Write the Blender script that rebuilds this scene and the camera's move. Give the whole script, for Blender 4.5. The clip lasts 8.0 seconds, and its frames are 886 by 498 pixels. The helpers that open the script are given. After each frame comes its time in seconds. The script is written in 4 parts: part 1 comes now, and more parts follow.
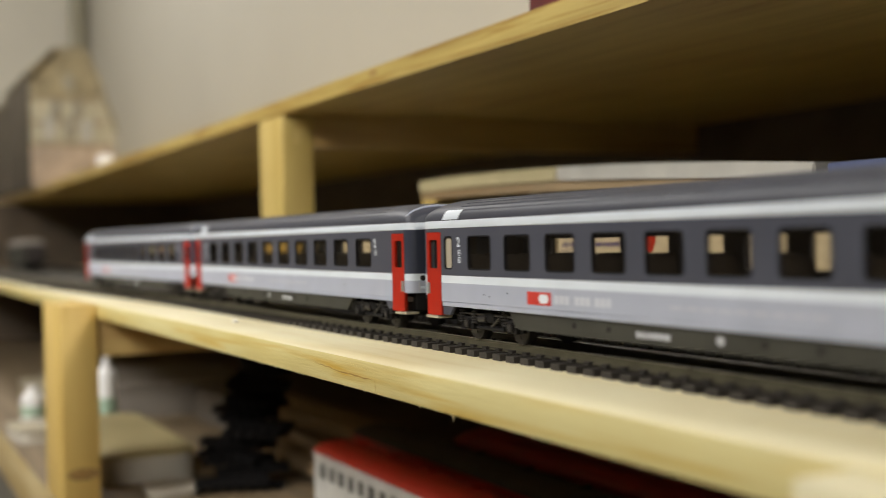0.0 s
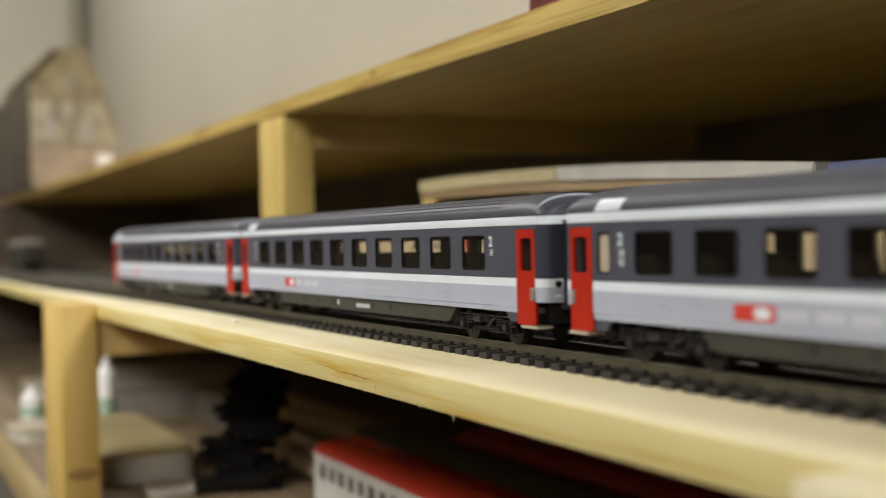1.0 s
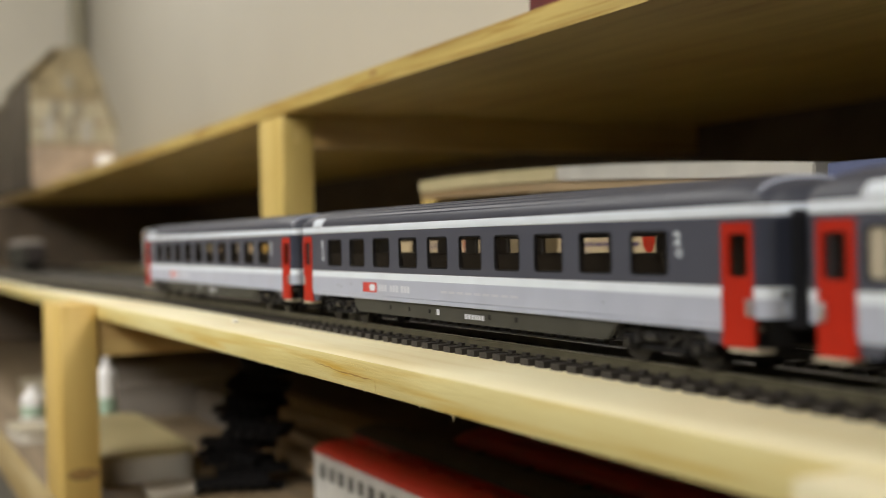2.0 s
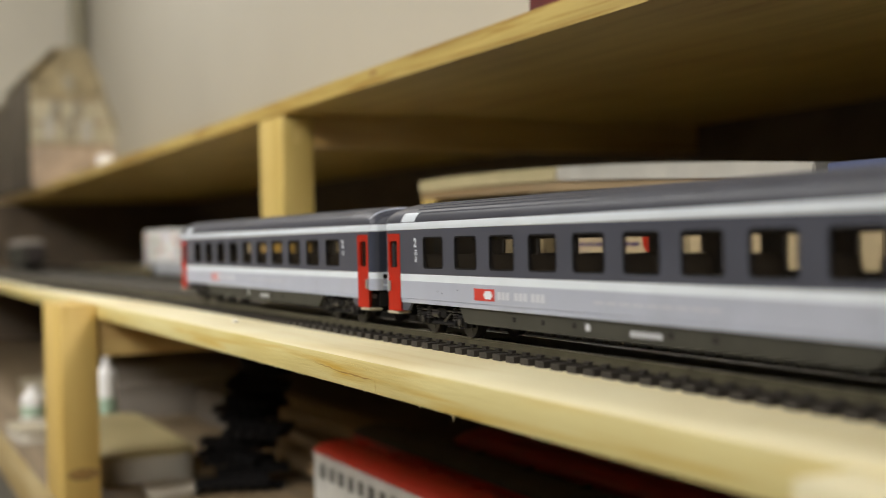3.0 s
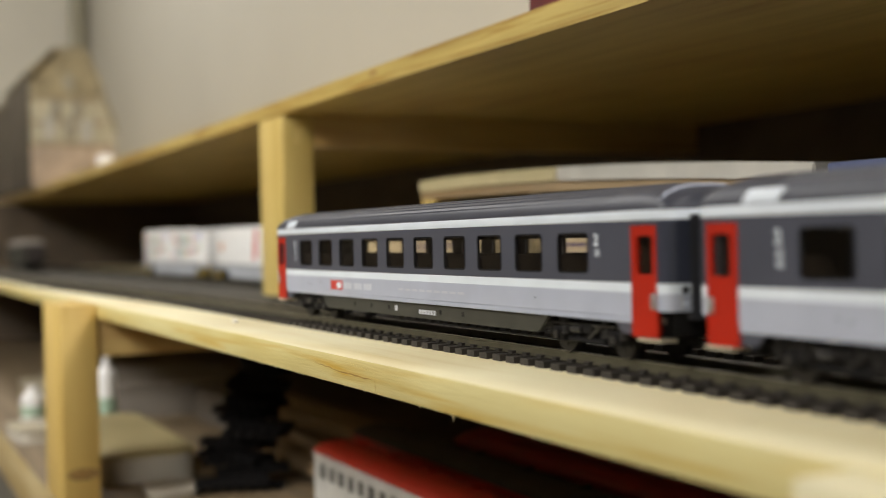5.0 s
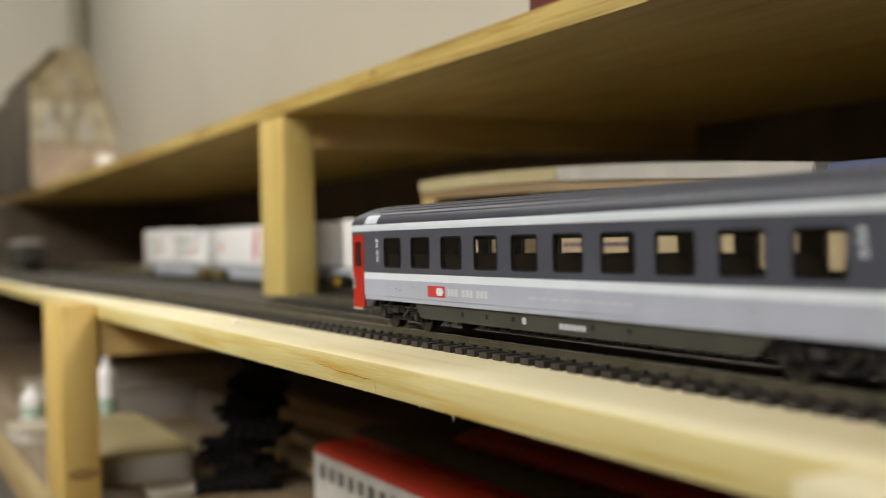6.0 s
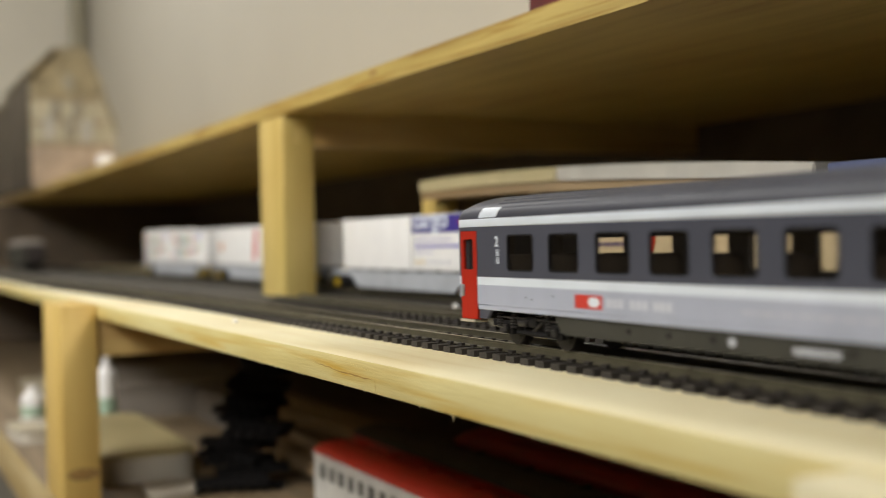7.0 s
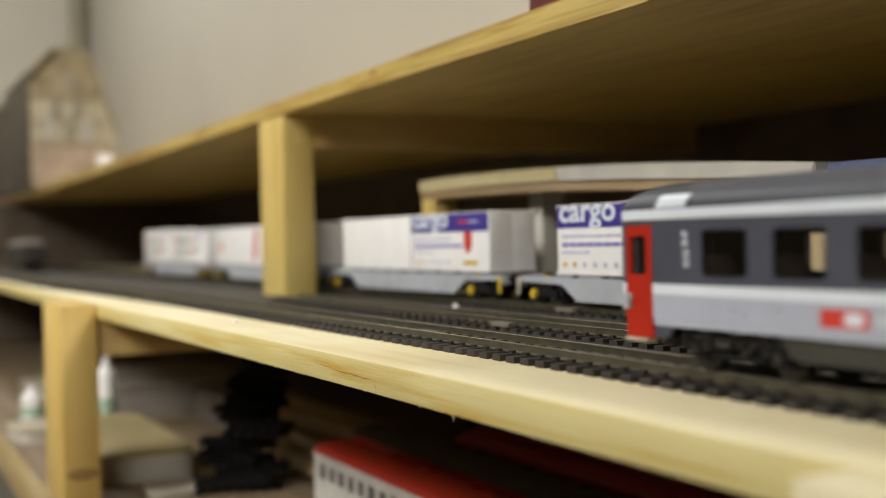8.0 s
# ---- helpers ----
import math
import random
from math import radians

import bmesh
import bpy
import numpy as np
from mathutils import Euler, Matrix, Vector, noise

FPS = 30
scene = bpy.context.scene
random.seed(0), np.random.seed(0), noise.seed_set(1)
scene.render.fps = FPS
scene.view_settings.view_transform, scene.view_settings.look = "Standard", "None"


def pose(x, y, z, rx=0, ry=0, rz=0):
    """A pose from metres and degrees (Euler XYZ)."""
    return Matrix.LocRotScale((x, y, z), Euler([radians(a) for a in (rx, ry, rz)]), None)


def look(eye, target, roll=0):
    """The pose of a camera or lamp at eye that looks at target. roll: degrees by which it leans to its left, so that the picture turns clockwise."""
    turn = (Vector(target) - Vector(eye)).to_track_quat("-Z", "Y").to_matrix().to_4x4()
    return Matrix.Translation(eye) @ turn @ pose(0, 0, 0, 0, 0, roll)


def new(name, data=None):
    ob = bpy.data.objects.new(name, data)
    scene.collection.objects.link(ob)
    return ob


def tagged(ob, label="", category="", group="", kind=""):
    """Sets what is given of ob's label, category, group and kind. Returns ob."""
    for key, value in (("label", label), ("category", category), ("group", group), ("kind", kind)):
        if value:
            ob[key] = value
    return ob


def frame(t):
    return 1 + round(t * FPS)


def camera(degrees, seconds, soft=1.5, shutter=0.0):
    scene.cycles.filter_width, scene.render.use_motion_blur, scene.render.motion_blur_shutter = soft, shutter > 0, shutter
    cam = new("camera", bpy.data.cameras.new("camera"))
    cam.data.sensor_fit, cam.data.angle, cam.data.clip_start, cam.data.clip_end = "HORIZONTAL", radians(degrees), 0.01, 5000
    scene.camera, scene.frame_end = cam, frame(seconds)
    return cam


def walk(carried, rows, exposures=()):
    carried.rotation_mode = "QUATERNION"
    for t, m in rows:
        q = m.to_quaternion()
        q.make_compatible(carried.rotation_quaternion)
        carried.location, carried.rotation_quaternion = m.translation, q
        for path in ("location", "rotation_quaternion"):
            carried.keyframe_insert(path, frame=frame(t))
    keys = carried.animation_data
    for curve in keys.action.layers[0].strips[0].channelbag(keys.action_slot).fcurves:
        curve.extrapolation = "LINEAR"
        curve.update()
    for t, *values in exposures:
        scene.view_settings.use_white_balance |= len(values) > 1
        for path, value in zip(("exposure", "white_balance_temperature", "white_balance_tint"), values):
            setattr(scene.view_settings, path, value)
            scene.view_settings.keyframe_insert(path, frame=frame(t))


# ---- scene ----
cam = camera(40.63, 8.0, soft=0.6, shutter=0.5)
MM = 0.001
SHELF = 1.0                      # height of the lower shelf's top over the room floor
RAIL = SHELF + 0.005             # rail head
EYE = Vector((0.0, 0.0, RAIL + 0.0331))
VIEW = look(EYE, EYE + Vector((-0.89801, 0.43990, -0.00810)), -1.266)
cam.data.dof.use_dof = True
cam.data.dof.focus_distance = 0.400
cam.data.dof.aperture_fstop = 8.6
walk(cam, [(0.0, VIEW), (8.0, VIEW)])

# ---- light ----
world = bpy.data.worlds.new("room_air")
scene.world = world
world.use_nodes = True
world.node_tree.nodes["Background"].inputs[0].default_value = (0.9, 0.93, 1.0, 1)
world.node_tree.nodes["Background"].inputs[1].default_value = 0.05
scene.view_settings.exposure = -0.07


LAMP = (1.0, 0.975, 0.93)


def area_lamp(name, x, y, z, sx, sy, watts, colour, target):
    data = bpy.data.lights.new(name, "AREA")
    data.shape, data.size, data.size_y, data.energy, data.color = "RECTANGLE", sx, sy, watts, colour
    ob = new(name, data)
    ob.matrix_world = look((x, y, z), target)
    return ob


# added lamp out of view, placed to brighten the wall but spare the shelf
area_lamp("unseen_ceiling_lamp", -2.4, -0.1, 2.42, 1.2, 0.35, 19.5, LAMP, (-2.4, -0.05, 0))
# unseen front light, added; aimed left so the near end falls darker
area_lamp("added_front_lamp", -0.75, -0.75, 1.70, 0.6, 0.3, 14.8, LAMP, (-1.1, 0.1, 1.0))
area_lamp("unseen_ceiling_lamp", 2.6, -1.6, 2.42, 1.2, 0.35, 58, LAMP, (-0.6, 0.2, 1.0))
area_lamp("wall_lamp", 1.0, 0.60, 1.76, 0.2, 0.2, 18, LAMP, (-0.5, 0.16, 1.0))


# ---- materials ----
def nodes_of(name):
    m = bpy.data.materials.new(name)
    m.use_nodes = True
    return m, m.node_tree.nodes, m.node_tree.links, m.node_tree.nodes["Principled BSDF"]


def paint(name, colour, rough=0.45, metal=0.0, vary=0.12, scale=60.0, bump=0.05, fine=900.0, spread=0.0, spec=0.5):
    """Paint or plastic: soft mottling, fine grain, and slight gloss changes."""
    m, n, l, b = nodes_of(name)
    b.inputs["Metallic"].default_value = metal
    b.inputs["Specular IOR Level"].default_value = spec
    co = n.new("ShaderNodeTexCoord")
    a = n.new("ShaderNodeTexNoise")
    a.inputs["Scale"].default_value, a.inputs["Detail"].default_value = scale, 6
    f = n.new("ShaderNodeTexNoise")
    f.inputs["Scale"].default_value, f.inputs["Detail"].default_value = fine, 3
    for t in (a, f):
        l.new(co.outputs["Object"], t.inputs["Vector"])
    mix = n.new("ShaderNodeMix")
    mix.data_type = "RGBA"
    mix.inputs[6].default_value = (*[c * (1 - vary) for c in colour], 1)
    mix.inputs[7].default_value = (*[min(1, c * (1 + vary)) for c in colour], 1)
    ramp = n.new("ShaderNodeMapRange")
    ramp.inputs["From Min"].default_value, ramp.inputs["From Max"].default_value = 0.35, 0.65
    l.new(a.outputs["Fac"], ramp.inputs["Value"])
    l.new(ramp.outputs["Result"], mix.inputs[0])
    colour_out = mix.outputs[2]
    if spread:
        oi = n.new("ShaderNodeObjectInfo")
        hs = n.new("ShaderNodeHueSaturation")
        mr = n.new("ShaderNodeMapRange")
        mr.inputs["To Min"].default_value, mr.inputs["To Max"].default_value = 1 - spread, 1 + spread
        l.new(oi.outputs["Random"], mr.inputs["Value"])
        l.new(mr.outputs["Result"], hs.inputs["Value"])
        l.new(colour_out, hs.inputs["Color"])
        colour_out = hs.outputs["Color"]
    l.new(colour_out, b.inputs["Base Color"])
    rr = n.new("ShaderNodeMapRange")
    rr.inputs["To Min"].default_value, rr.inputs["To Max"].default_value = max(0.02, rough - 0.08), min(1, rough + 0.08)
    l.new(a.outputs["Fac"], rr.inputs["Value"])
    l.new(rr.outputs["Result"], b.inputs["Roughness"])
    if bump:
        bp = n.new("ShaderNodeBump")
        bp.inputs["Strength"].default_value, bp.inputs["Distance"].default_value = bump, 0.0004
        l.new(f.outputs["Fac"], bp.inputs["Height"])
        l.new(bp.outputs["Normal"], b.inputs["Normal"])
    return m


def wood(name, light, dark, axis=0, rough=0.6, ring=1.0, streak=0.5, bump=0.25, gold=0.3, vein_at=(0.56, 0.68), vein_colour=(0.74, 0.56, 0.22), vein_size=260.0):
    """Sawn softwood: long grain along one axis, darker late-wood lines, stains."""
    m, n, l, b = nodes_of(name)
    b.inputs["Roughness"].default_value = rough
    co = n.new("ShaderNodeTexCoord")
    mp = n.new("ShaderNodeMapping")
    s = [90.0, 90.0, 90.0]
    s[axis] = 5.0
    mp.inputs["Scale"].default_value = s
    l.new(co.outputs["Object"], mp.inputs["Vector"])
    grain = n.new("ShaderNodeTexNoise")
    grain.inputs["Scale"].default_value, grain.inputs["Detail"].default_value, grain.inputs["Distortion"].default_value = ring, 8, 0.6
    l.new(mp.outputs["Vector"], grain.inputs["Vector"])
    stain = n.new("ShaderNodeTexNoise")
    stain.inputs["Scale"].default_value, stain.inputs["Detail"].default_value = 7.0, 4
    l.new(co.outputs["Object"], stain.inputs["Vector"])
    fib = n.new("ShaderNodeTexNoise")
    fib.inputs["Scale"].default_value, fib.inputs["Detail"].default_value = 14.0, 4
    l.new(mp.outputs["Vector"], fib.inputs["Vector"])
    r = n.new("ShaderNodeValToRGB")
    r.color_ramp.elements[0].position, r.color_ramp.elements[0].color = 0.30, (*dark, 1)
    r.color_ramp.elements[1].position, r.color_ramp.elements[1].color = 0.30 + 0.3 * streak + 0.05, (*light, 1)
    l.new(grain.outputs["Fac"], r.inputs["Fac"])
    mul = n.new("ShaderNodeMix")
    mul.data_type, mul.blend_type = "RGBA", "MULTIPLY"
    sr = n.new("ShaderNodeValToRGB")
    sr.color_ramp.elements[0].position, sr.color_ramp.elements[0].color = 0.32, (0.80, 0.72, 0.58, 1)
    sr.color_ramp.elements[1].position, sr.color_ramp.elements[1].color = 0.55, (1, 1, 1, 1)
    l.new(stain.outputs["Fac"], sr.inputs["Fac"])
    mul.inputs[0].default_value = 0.7
    l.new(r.outputs["Color"], mul.inputs[6])
    l.new(sr.outputs["Color"], mul.inputs[7])
    mp2 = n.new("ShaderNodeMapping")
    s2 = [vein_size] * 3
    s2[axis] = 9.0
    mp2.inputs["Scale"].default_value = s2
    l.new(co.outputs["Object"], mp2.inputs["Vector"])
    vein = n.new("ShaderNodeTexNoise")
    vein.inputs["Scale"].default_value, vein.inputs["Detail"].default_value, vein.inputs["Distortion"].default_value = 1.0, 3, 0.8
    l.new(mp2.outputs["Vector"], vein.inputs["Vector"])
    vr = n.new("ShaderNodeValToRGB")
    vr.color_ramp.elements[0].position, vr.color_ramp.elements[0].color = vein_at[0], (1, 1, 1, 1)
    vr.color_ramp.elements[1].position, vr.color_ramp.elements[1].color = vein_at[1], (*vein_colour, 1)
    l.new(vein.outputs["Fac"], vr.inputs["Fac"])
    mul2 = n.new("ShaderNodeMix")
    mul2.data_type, mul2.blend_type = "RGBA", "MULTIPLY"
    mul2.inputs[0].default_value = gold
    l.new(mul.outputs[2], mul2.inputs[6])
    l.new(vr.outputs["Color"], mul2.inputs[7])
    l.new(mul2.outputs[2], b.inputs["Base Color"])
    bp = n.new("ShaderNodeBump")
    bp.inputs["Strength"].default_value, bp.inputs["Distance"].default_value = bump, 0.0004
    l.new(fib.outputs["Fac"], bp.inputs["Height"])
    l.new(bp.outputs["Normal"], b.inputs["Normal"])
    return m


def glass(name, tint, gloss=0.06):
    m = bpy.data.materials.new(name)
    m.use_nodes = True
    n, l = m.node_tree.nodes, m.node_tree.links
    n.remove(n["Principled BSDF"])
    t, g, mx = n.new("ShaderNodeBsdfTransparent"), n.new("ShaderNodeBsdfGlossy"), n.new("ShaderNodeMixShader")
    t.inputs["Color"].default_value = (*tint, 1)
    g.inputs["Roughness"].default_value = 0.08
    mx.inputs["Fac"].default_value = gloss
    l.new(t.outputs[0], mx.inputs[1])
    l.new(g.outputs[0], mx.inputs[2])
    l.new(mx.outputs[0], n["Material Output"].inputs["Surface"])
    return m


PINE = wood("pale_pine", (0.82, 0.75, 0.50), (0.76, 0.67, 0.39), 0, 0.55, gold=0.1)
SPLIT = paint("split_wood", (0.36, 0.21, 0.045), 0.8, 0, 0.3, 200)
KNOT = paint("wood_knot", (0.34, 0.20, 0.06), 0.6, 0, 0.3, 200)
RESIN = paint("resin_streak", (0.68, 0.52, 0.18), 0.5, 0, 0.2, 300)
PINE_POST = wood("orange_pine", (0.68, 0.48, 0.145), (0.52, 0.34, 0.07), 2, 0.55)
PINE_UP = wood("upright_pine", (0.68, 0.53, 0.18), (0.50, 0.36, 0.08), 2, 0.55)
PINE_EDGE = wood("yellow_pine_edge", (0.77, 0.68, 0.32), (0.66, 0.53, 0.17), 0, 0.5, streak=0.7, bump=0.5, gold=1.0, vein_at=(0.52, 0.70), vein_colour=(0.88, 0.68, 0.26), vein_size=210.0)
UPPER_EDGE = wood("upper_pine_edge", (0.57, 0.43, 0.125), (0.36, 0.24, 0.05), 0, 0.5, streak=0.8, bump=0.5, gold=1.0, vein_at=(0.48, 0.62), vein_colour=(0.66, 0.50, 0.22))
LOW_EDGE = wood("lower_pine_edge", (0.52, 0.42, 0.22), (0.40, 0.28, 0.10), 0, 0.6, streak=0.7, gold=0.5)
PINE_Y = wood("cross_pine", (0.58, 0.41, 0.15), (0.44, 0.28, 0.09), 1, 0.6)
PLY = wood("plywood", (0.56, 0.39, 0.10), (0.42, 0.28, 0.06), 0, 0.65, streak=0.8)
# dusty plywood, darkened to carry the low light of the level below
SHADEPLY = wood("dusty_shaded_plywood", (0.24, 0.18, 0.11), (0.15, 0.11, 0.065), 0, 0.75, streak=0.8)
WALL = paint("wall_paint", (0.51, 0.485, 0.415), 0.9, 0, 0.03, 3, 0.1, 300)
# paint of the unseen walls, toned for the light they bounce back
WALLUNSEEN = paint("wall_paint_unseen", (0.55, 0.50, 0.44), 0.9, 0, 0.05, 3, 0.1, 300)
FLOOR = paint("floor_lino", (0.20, 0.15, 0.095), 0.6, 0, 0.1, 8)
DARK_GREY = paint("coach_dark_grey", (0.061, 0.065, 0.089), 0.42, 0, 0.06)
DARK_END = paint("coach_end_grey", (0.018, 0.019, 0.026), 0.5, 0, 0.1)
# coach grey taken darker and bluer for the less lit end walls
END_SHADE = paint("coach_end_shade_navy", (0.040, 0.045, 0.068), 0.3, 0, 0.06)
ROOF_GREY = paint("coach_roof_grey", (0.047, 0.050, 0.068), 0.45, 0, 0.1, spec=0.42)
WHITE = paint("coach_white", (0.73, 0.79, 0.86), 0.4, 0, 0.04)
LIGHT_GREY = paint("coach_light_grey", (0.415, 0.445, 0.54), 0.4, 0, 0.05)
UNDER = paint("underframe_olive_grey", (0.048, 0.047, 0.038), 0.6, 0, 0.15, spec=0.25)
BLACK = paint("black_plastic", (0.010, 0.009, 0.009), 0.68, 0, 0.2, spec=0.15)
RED = paint("signal_red", (0.41, 0.016, 0.003), 0.5, 0, 0.06, spec=0.2)
CREAM = paint("cream_plastic", (0.42, 0.37, 0.28), 0.5, 0, 0.08)
FROST = paint("frosted_pane", (0.50, 0.44, 0.33), 0.35, 0, 0.08)
SILVER = paint("silver_metal", (0.5, 0.5, 0.5), 0.35, 0.8, 0.1)
SEAT = paint("seat_dark", (0.03, 0.022, 0.018), 0.7, 0, 0.2)
INSIDE = paint("inner_brown", (0.06, 0.045, 0.035), 0.7, 0, 0.2)
PANE = glass("tinted_pane", (0.89, 0.84, 0.74), 0.035)
SLEEPER = paint("sleeper_brown_black", (0.042, 0.036, 0.031), 0.62, 0, 0.25, 200, 0.3, 1800, 0.12, spec=0.3)
RAILM = paint("rail_nickel", (0.64, 0.57, 0.44), 0.3, 0.85, 0.15, 120)
RAIL_SIDE = paint("rail_side_nickel", (0.11, 0.10, 0.066), 0.45, 0.6, 0.2, 120)
BOXWHITE = paint("container_white", (0.90, 0.89, 0.87), 0.5, 0, 0.03)
BOXGREY = paint("container_grey", (0.88, 0.87, 0.85), 0.5, 0, 0.05)
BLUE = paint("container_blue", (0.045, 0.03, 0.27), 0.45, 0, 0.06)
YELLOW = paint("yellow_paint", (0.62, 0.42, 0.03), 0.45, 0, 0.08)
WAGON = paint("wagon_pale_grey", (0.40, 0.42, 0.45), 0.5, 0, 0.1)
MAT = paint("mat_dark", (0.062, 0.055, 0.040), 0.85, 0, 0.3, 90, 0.4, 700)
BACKING = paint("hardboard", (0.10, 0.072, 0.046), 0.8, 0, 0.2, 30)
FOAM = paint("pale_foam", (0.52, 0.50, 0.44), 0.8, 0, 0.06)
BLUEGREY = paint("blue_grey_card", (0.10, 0.12, 0.22), 0.7, 0, 0.1)


# ---- mesh helpers (millimetres inside) ----
def finish(bm, material):
    me = bpy.data.meshes.new("mesh")
    bmesh.ops.recalc_face_normals(bm, faces=bm.faces)
    bmesh.ops.scale(bm, vec=(MM, MM, MM), verts=bm.verts)
    bm.to_mesh(me)
    bm.free()
    me.materials.append(material)
    return me


def smooth(me, angle=35):
    for p in me.polygons:
        p.use_smooth = True
    me.set_sharp_from_angle(angle=radians(angle))
    return me


def part(name, bm, material, parent=None, label="", at=None, soft=True):
    me = finish(bm, material) if isinstance(bm, bmesh.types.BMesh) else bm
    if soft:
        smooth(me)
    ob = new(name, me)
    ob.parent = parent
    if at is not None:
        ob.matrix_basis = at
    if label:
        ob["label"] = label
    return ob


def box(x0, x1, y0, y1, z0, z1, bevel=0.0, bm=None):
    bm = bm or bmesh.new()
    vs = bmesh.ops.create_cube(bm, size=1)["verts"]
    for v in vs:
        v.co = Vector((x0 + (v.co.x + 0.5) * (x1 - x0), y0 + (v.co.y + 0.5) * (y1 - y0), z0 + (v.co.z + 0.5) * (z1 - z0)))
    if bevel:
        es = list({e for v in vs for e in v.link_edges})
        bmesh.ops.bevel(bm, geom=es, offset=bevel, segments=2, affect="EDGES", profile=0.5)
    return bm


def prism(points, lo, hi, axis="y", bm=None, bevel=0.0):
    """A closed outline pushed along an axis. Points are (x, z) for y, (y, z) for x, (x, y) for z."""
    bm = bm or bmesh.new()

    def at(p, d):
        return {"y": (p[0], d, p[1]), "x": (d, p[0], p[1]), "z": (p[0], p[1], d)}[axis]
    a = [bm.verts.new(at(p, lo)) for p in points]
    b = [bm.verts.new(at(p, hi)) for p in points]
    n = len(points)
    fs = [bm.faces.new(a), bm.faces.new(b)]
    for i in range(n):
        fs.append(bm.faces.new((a[i], a[(i + 1) % n], b[(i + 1) % n], b[i])))
    if bevel:
        bmesh.ops.bevel(bm, geom=list({e for f in fs for e in f.edges}), offset=bevel, segments=2, affect="EDGES")
    return bm


def rod(p, q, r, n=12, bm=None, r2=None):
    bm = bm or bmesh.new()
    p, q = Vector(p), Vector(q)
    d = q - p
    m = Matrix.Translation((p + q) / 2) @ d.to_track_quat("Z", "Y").to_matrix().to_4x4()
    bmesh.ops.create_cone(bm, cap_ends=True, segments=n, radius1=r, radius2=r if r2 is None else r2, depth=d.length, matrix=m)
    return bm


def rounded(x0, x1, z0, z1, r, n=4):
    pts = []
    for cx, cz, a0 in ((x1 - r, z1 - r, 0), (x0 + r, z1 - r, 90), (x0 + r, z0 + r, 180), (x1 - r, z0 + r, 270)):
        for i in range(n + 1):
            a = radians(a0 + 90 * i / n)
            pts.append((cx + r * math.cos(a), cz + r * math.sin(a)))
    return pts


def letters(name, body, size, material, parent, at, bold=0.0, label=""):
    c = bpy.data.curves.new(name, "FONT")
    c.body, c.size, c.extrude, c.offset = body, size * MM, 0.05 * MM, bold * MM
    tmp = bpy.data.objects.new(name, c)
    me = bpy.data.meshes.new_from_object(tmp)
    bpy.data.objects.remove(tmp)
    me.materials.clear()
    me.materials.append(material)
    return part(name, me, material, parent, label, at, False)


def thing(name, label, category, group="", at=None):
    ob = new(name)
    ob.empty_display_size = 0.02
    if at is not None:
        ob.matrix_basis = at
    return tagged(ob, label, category, group)


def setting(name, bm, material, label, at=None):
    ob = part(name, bm, material, None, "", at)
    return tagged(ob, label, name.split("_")[0], kind="structure")


def W(x, y, z=0.0):
    """A pose from plan millimetres, z over the rail head."""
    return pose(x * MM, y * MM, RAIL + z * MM)


# ---- room ----
Z0 = -RAIL / MM
setting("floor", box(-3700, 3300, -4000, 640, Z0 - 50, Z0), FLOOR, "dull brown linoleum floor of the hobby room", W(0, 0))
setting("ceiling", box(-3700, 3300, -4000, 640, Z0 + 2450, Z0 + 2500), WALL, "plain off-white painted ceiling", W(0, 0))
setting("wall_back", box(-3700, 3300, 640, 740, Z0, Z0 + 2450), WALL, "plain off-white painted wall behind the shelves", W(0, 0))
setting("wall_end", box(-3800, -3700, -300, 740, Z0, Z0 + 2450), WALL, "plain off-white painted end wall", W(0, 0))
# unseen walls; their separate tone steers fill light and pane reflections
setting("wall_end_dark", box(-3800, -3700, -4000, -300, Z0, Z0 + 2450), WALLUNSEEN, "plain beige painted end wall", W(0, 0))
setting("wall_front", box(-3700, 3300, -4100, -4000, Z0, Z0 + 2450), WALLUNSEEN, "plain beige painted wall facing the shelves", W(0, 0))
setting("wall_side", box(3300, 3400, -4100, 740, Z0, Z0 + 2450), WALLUNSEEN, "plain beige painted side wall", W(0, 0))

PIPE = paint("pipe_paint", (0.27, 0.25, 0.18), 0.6, 0, 0.1, 10)
pipe = part("wall_pipe", rod((-3668, 604, Z0 + 2), (-3668, 604, Z0 + 2448), 22, 20), PIPE, None, "", W(0, 0))
tagged(pipe, "olive grey painted pipe in the room's corner", "pipe")

# ---- shelves ----
FRONT, UFRONT = 144.5, 266.0
TOP = -5.0
UBOT = 122.3


def shelf_board(name, x0, x1, y0, y1, z0, z1, material, label, sag=()):
    """A board with eased edges; sag lists (x, drop) along its lower face."""
    if sag:
        bm = prism([(x0, z1), (x0, z0)] + [(x, z0 - d) for x, d in sag] + [(x1, z0 - sag[-1][1]), (x1, z1)], y0, y1, "y", None, 0.7)
    else:
        bm = box(x0, x1, y0, y1, z0, z1, 0.7)
    ob = part(name, bm, material, None, "", W(0, 0))
    ob.data.materials.append(UPPER_EDGE if z0 > 0 else PINE_EDGE if z0 > -100 else LOW_EDGE)
    for f in ob.data.polygons:
        if f.normal.y < -0.8:
            f.material_index = 1
    return tagged(ob, label, "shelf")


TRACK_SHELF = shelf_board("shelf_board", -3690, 700, FRONT, 638, TOP - 10, TOP, PINE, "pale pine shelf board carrying the model tracks")
UPPER_SHELF = shelf_board("shelf_board", -3690, 700, UFRONT, 638, UBOT, UBOT + 9.8, PLY, "plywood shelf board above the trains, brown underneath", ((-680, 0.0), (-560, 0.9), (-400, 2.2), (-200, 3.3)))
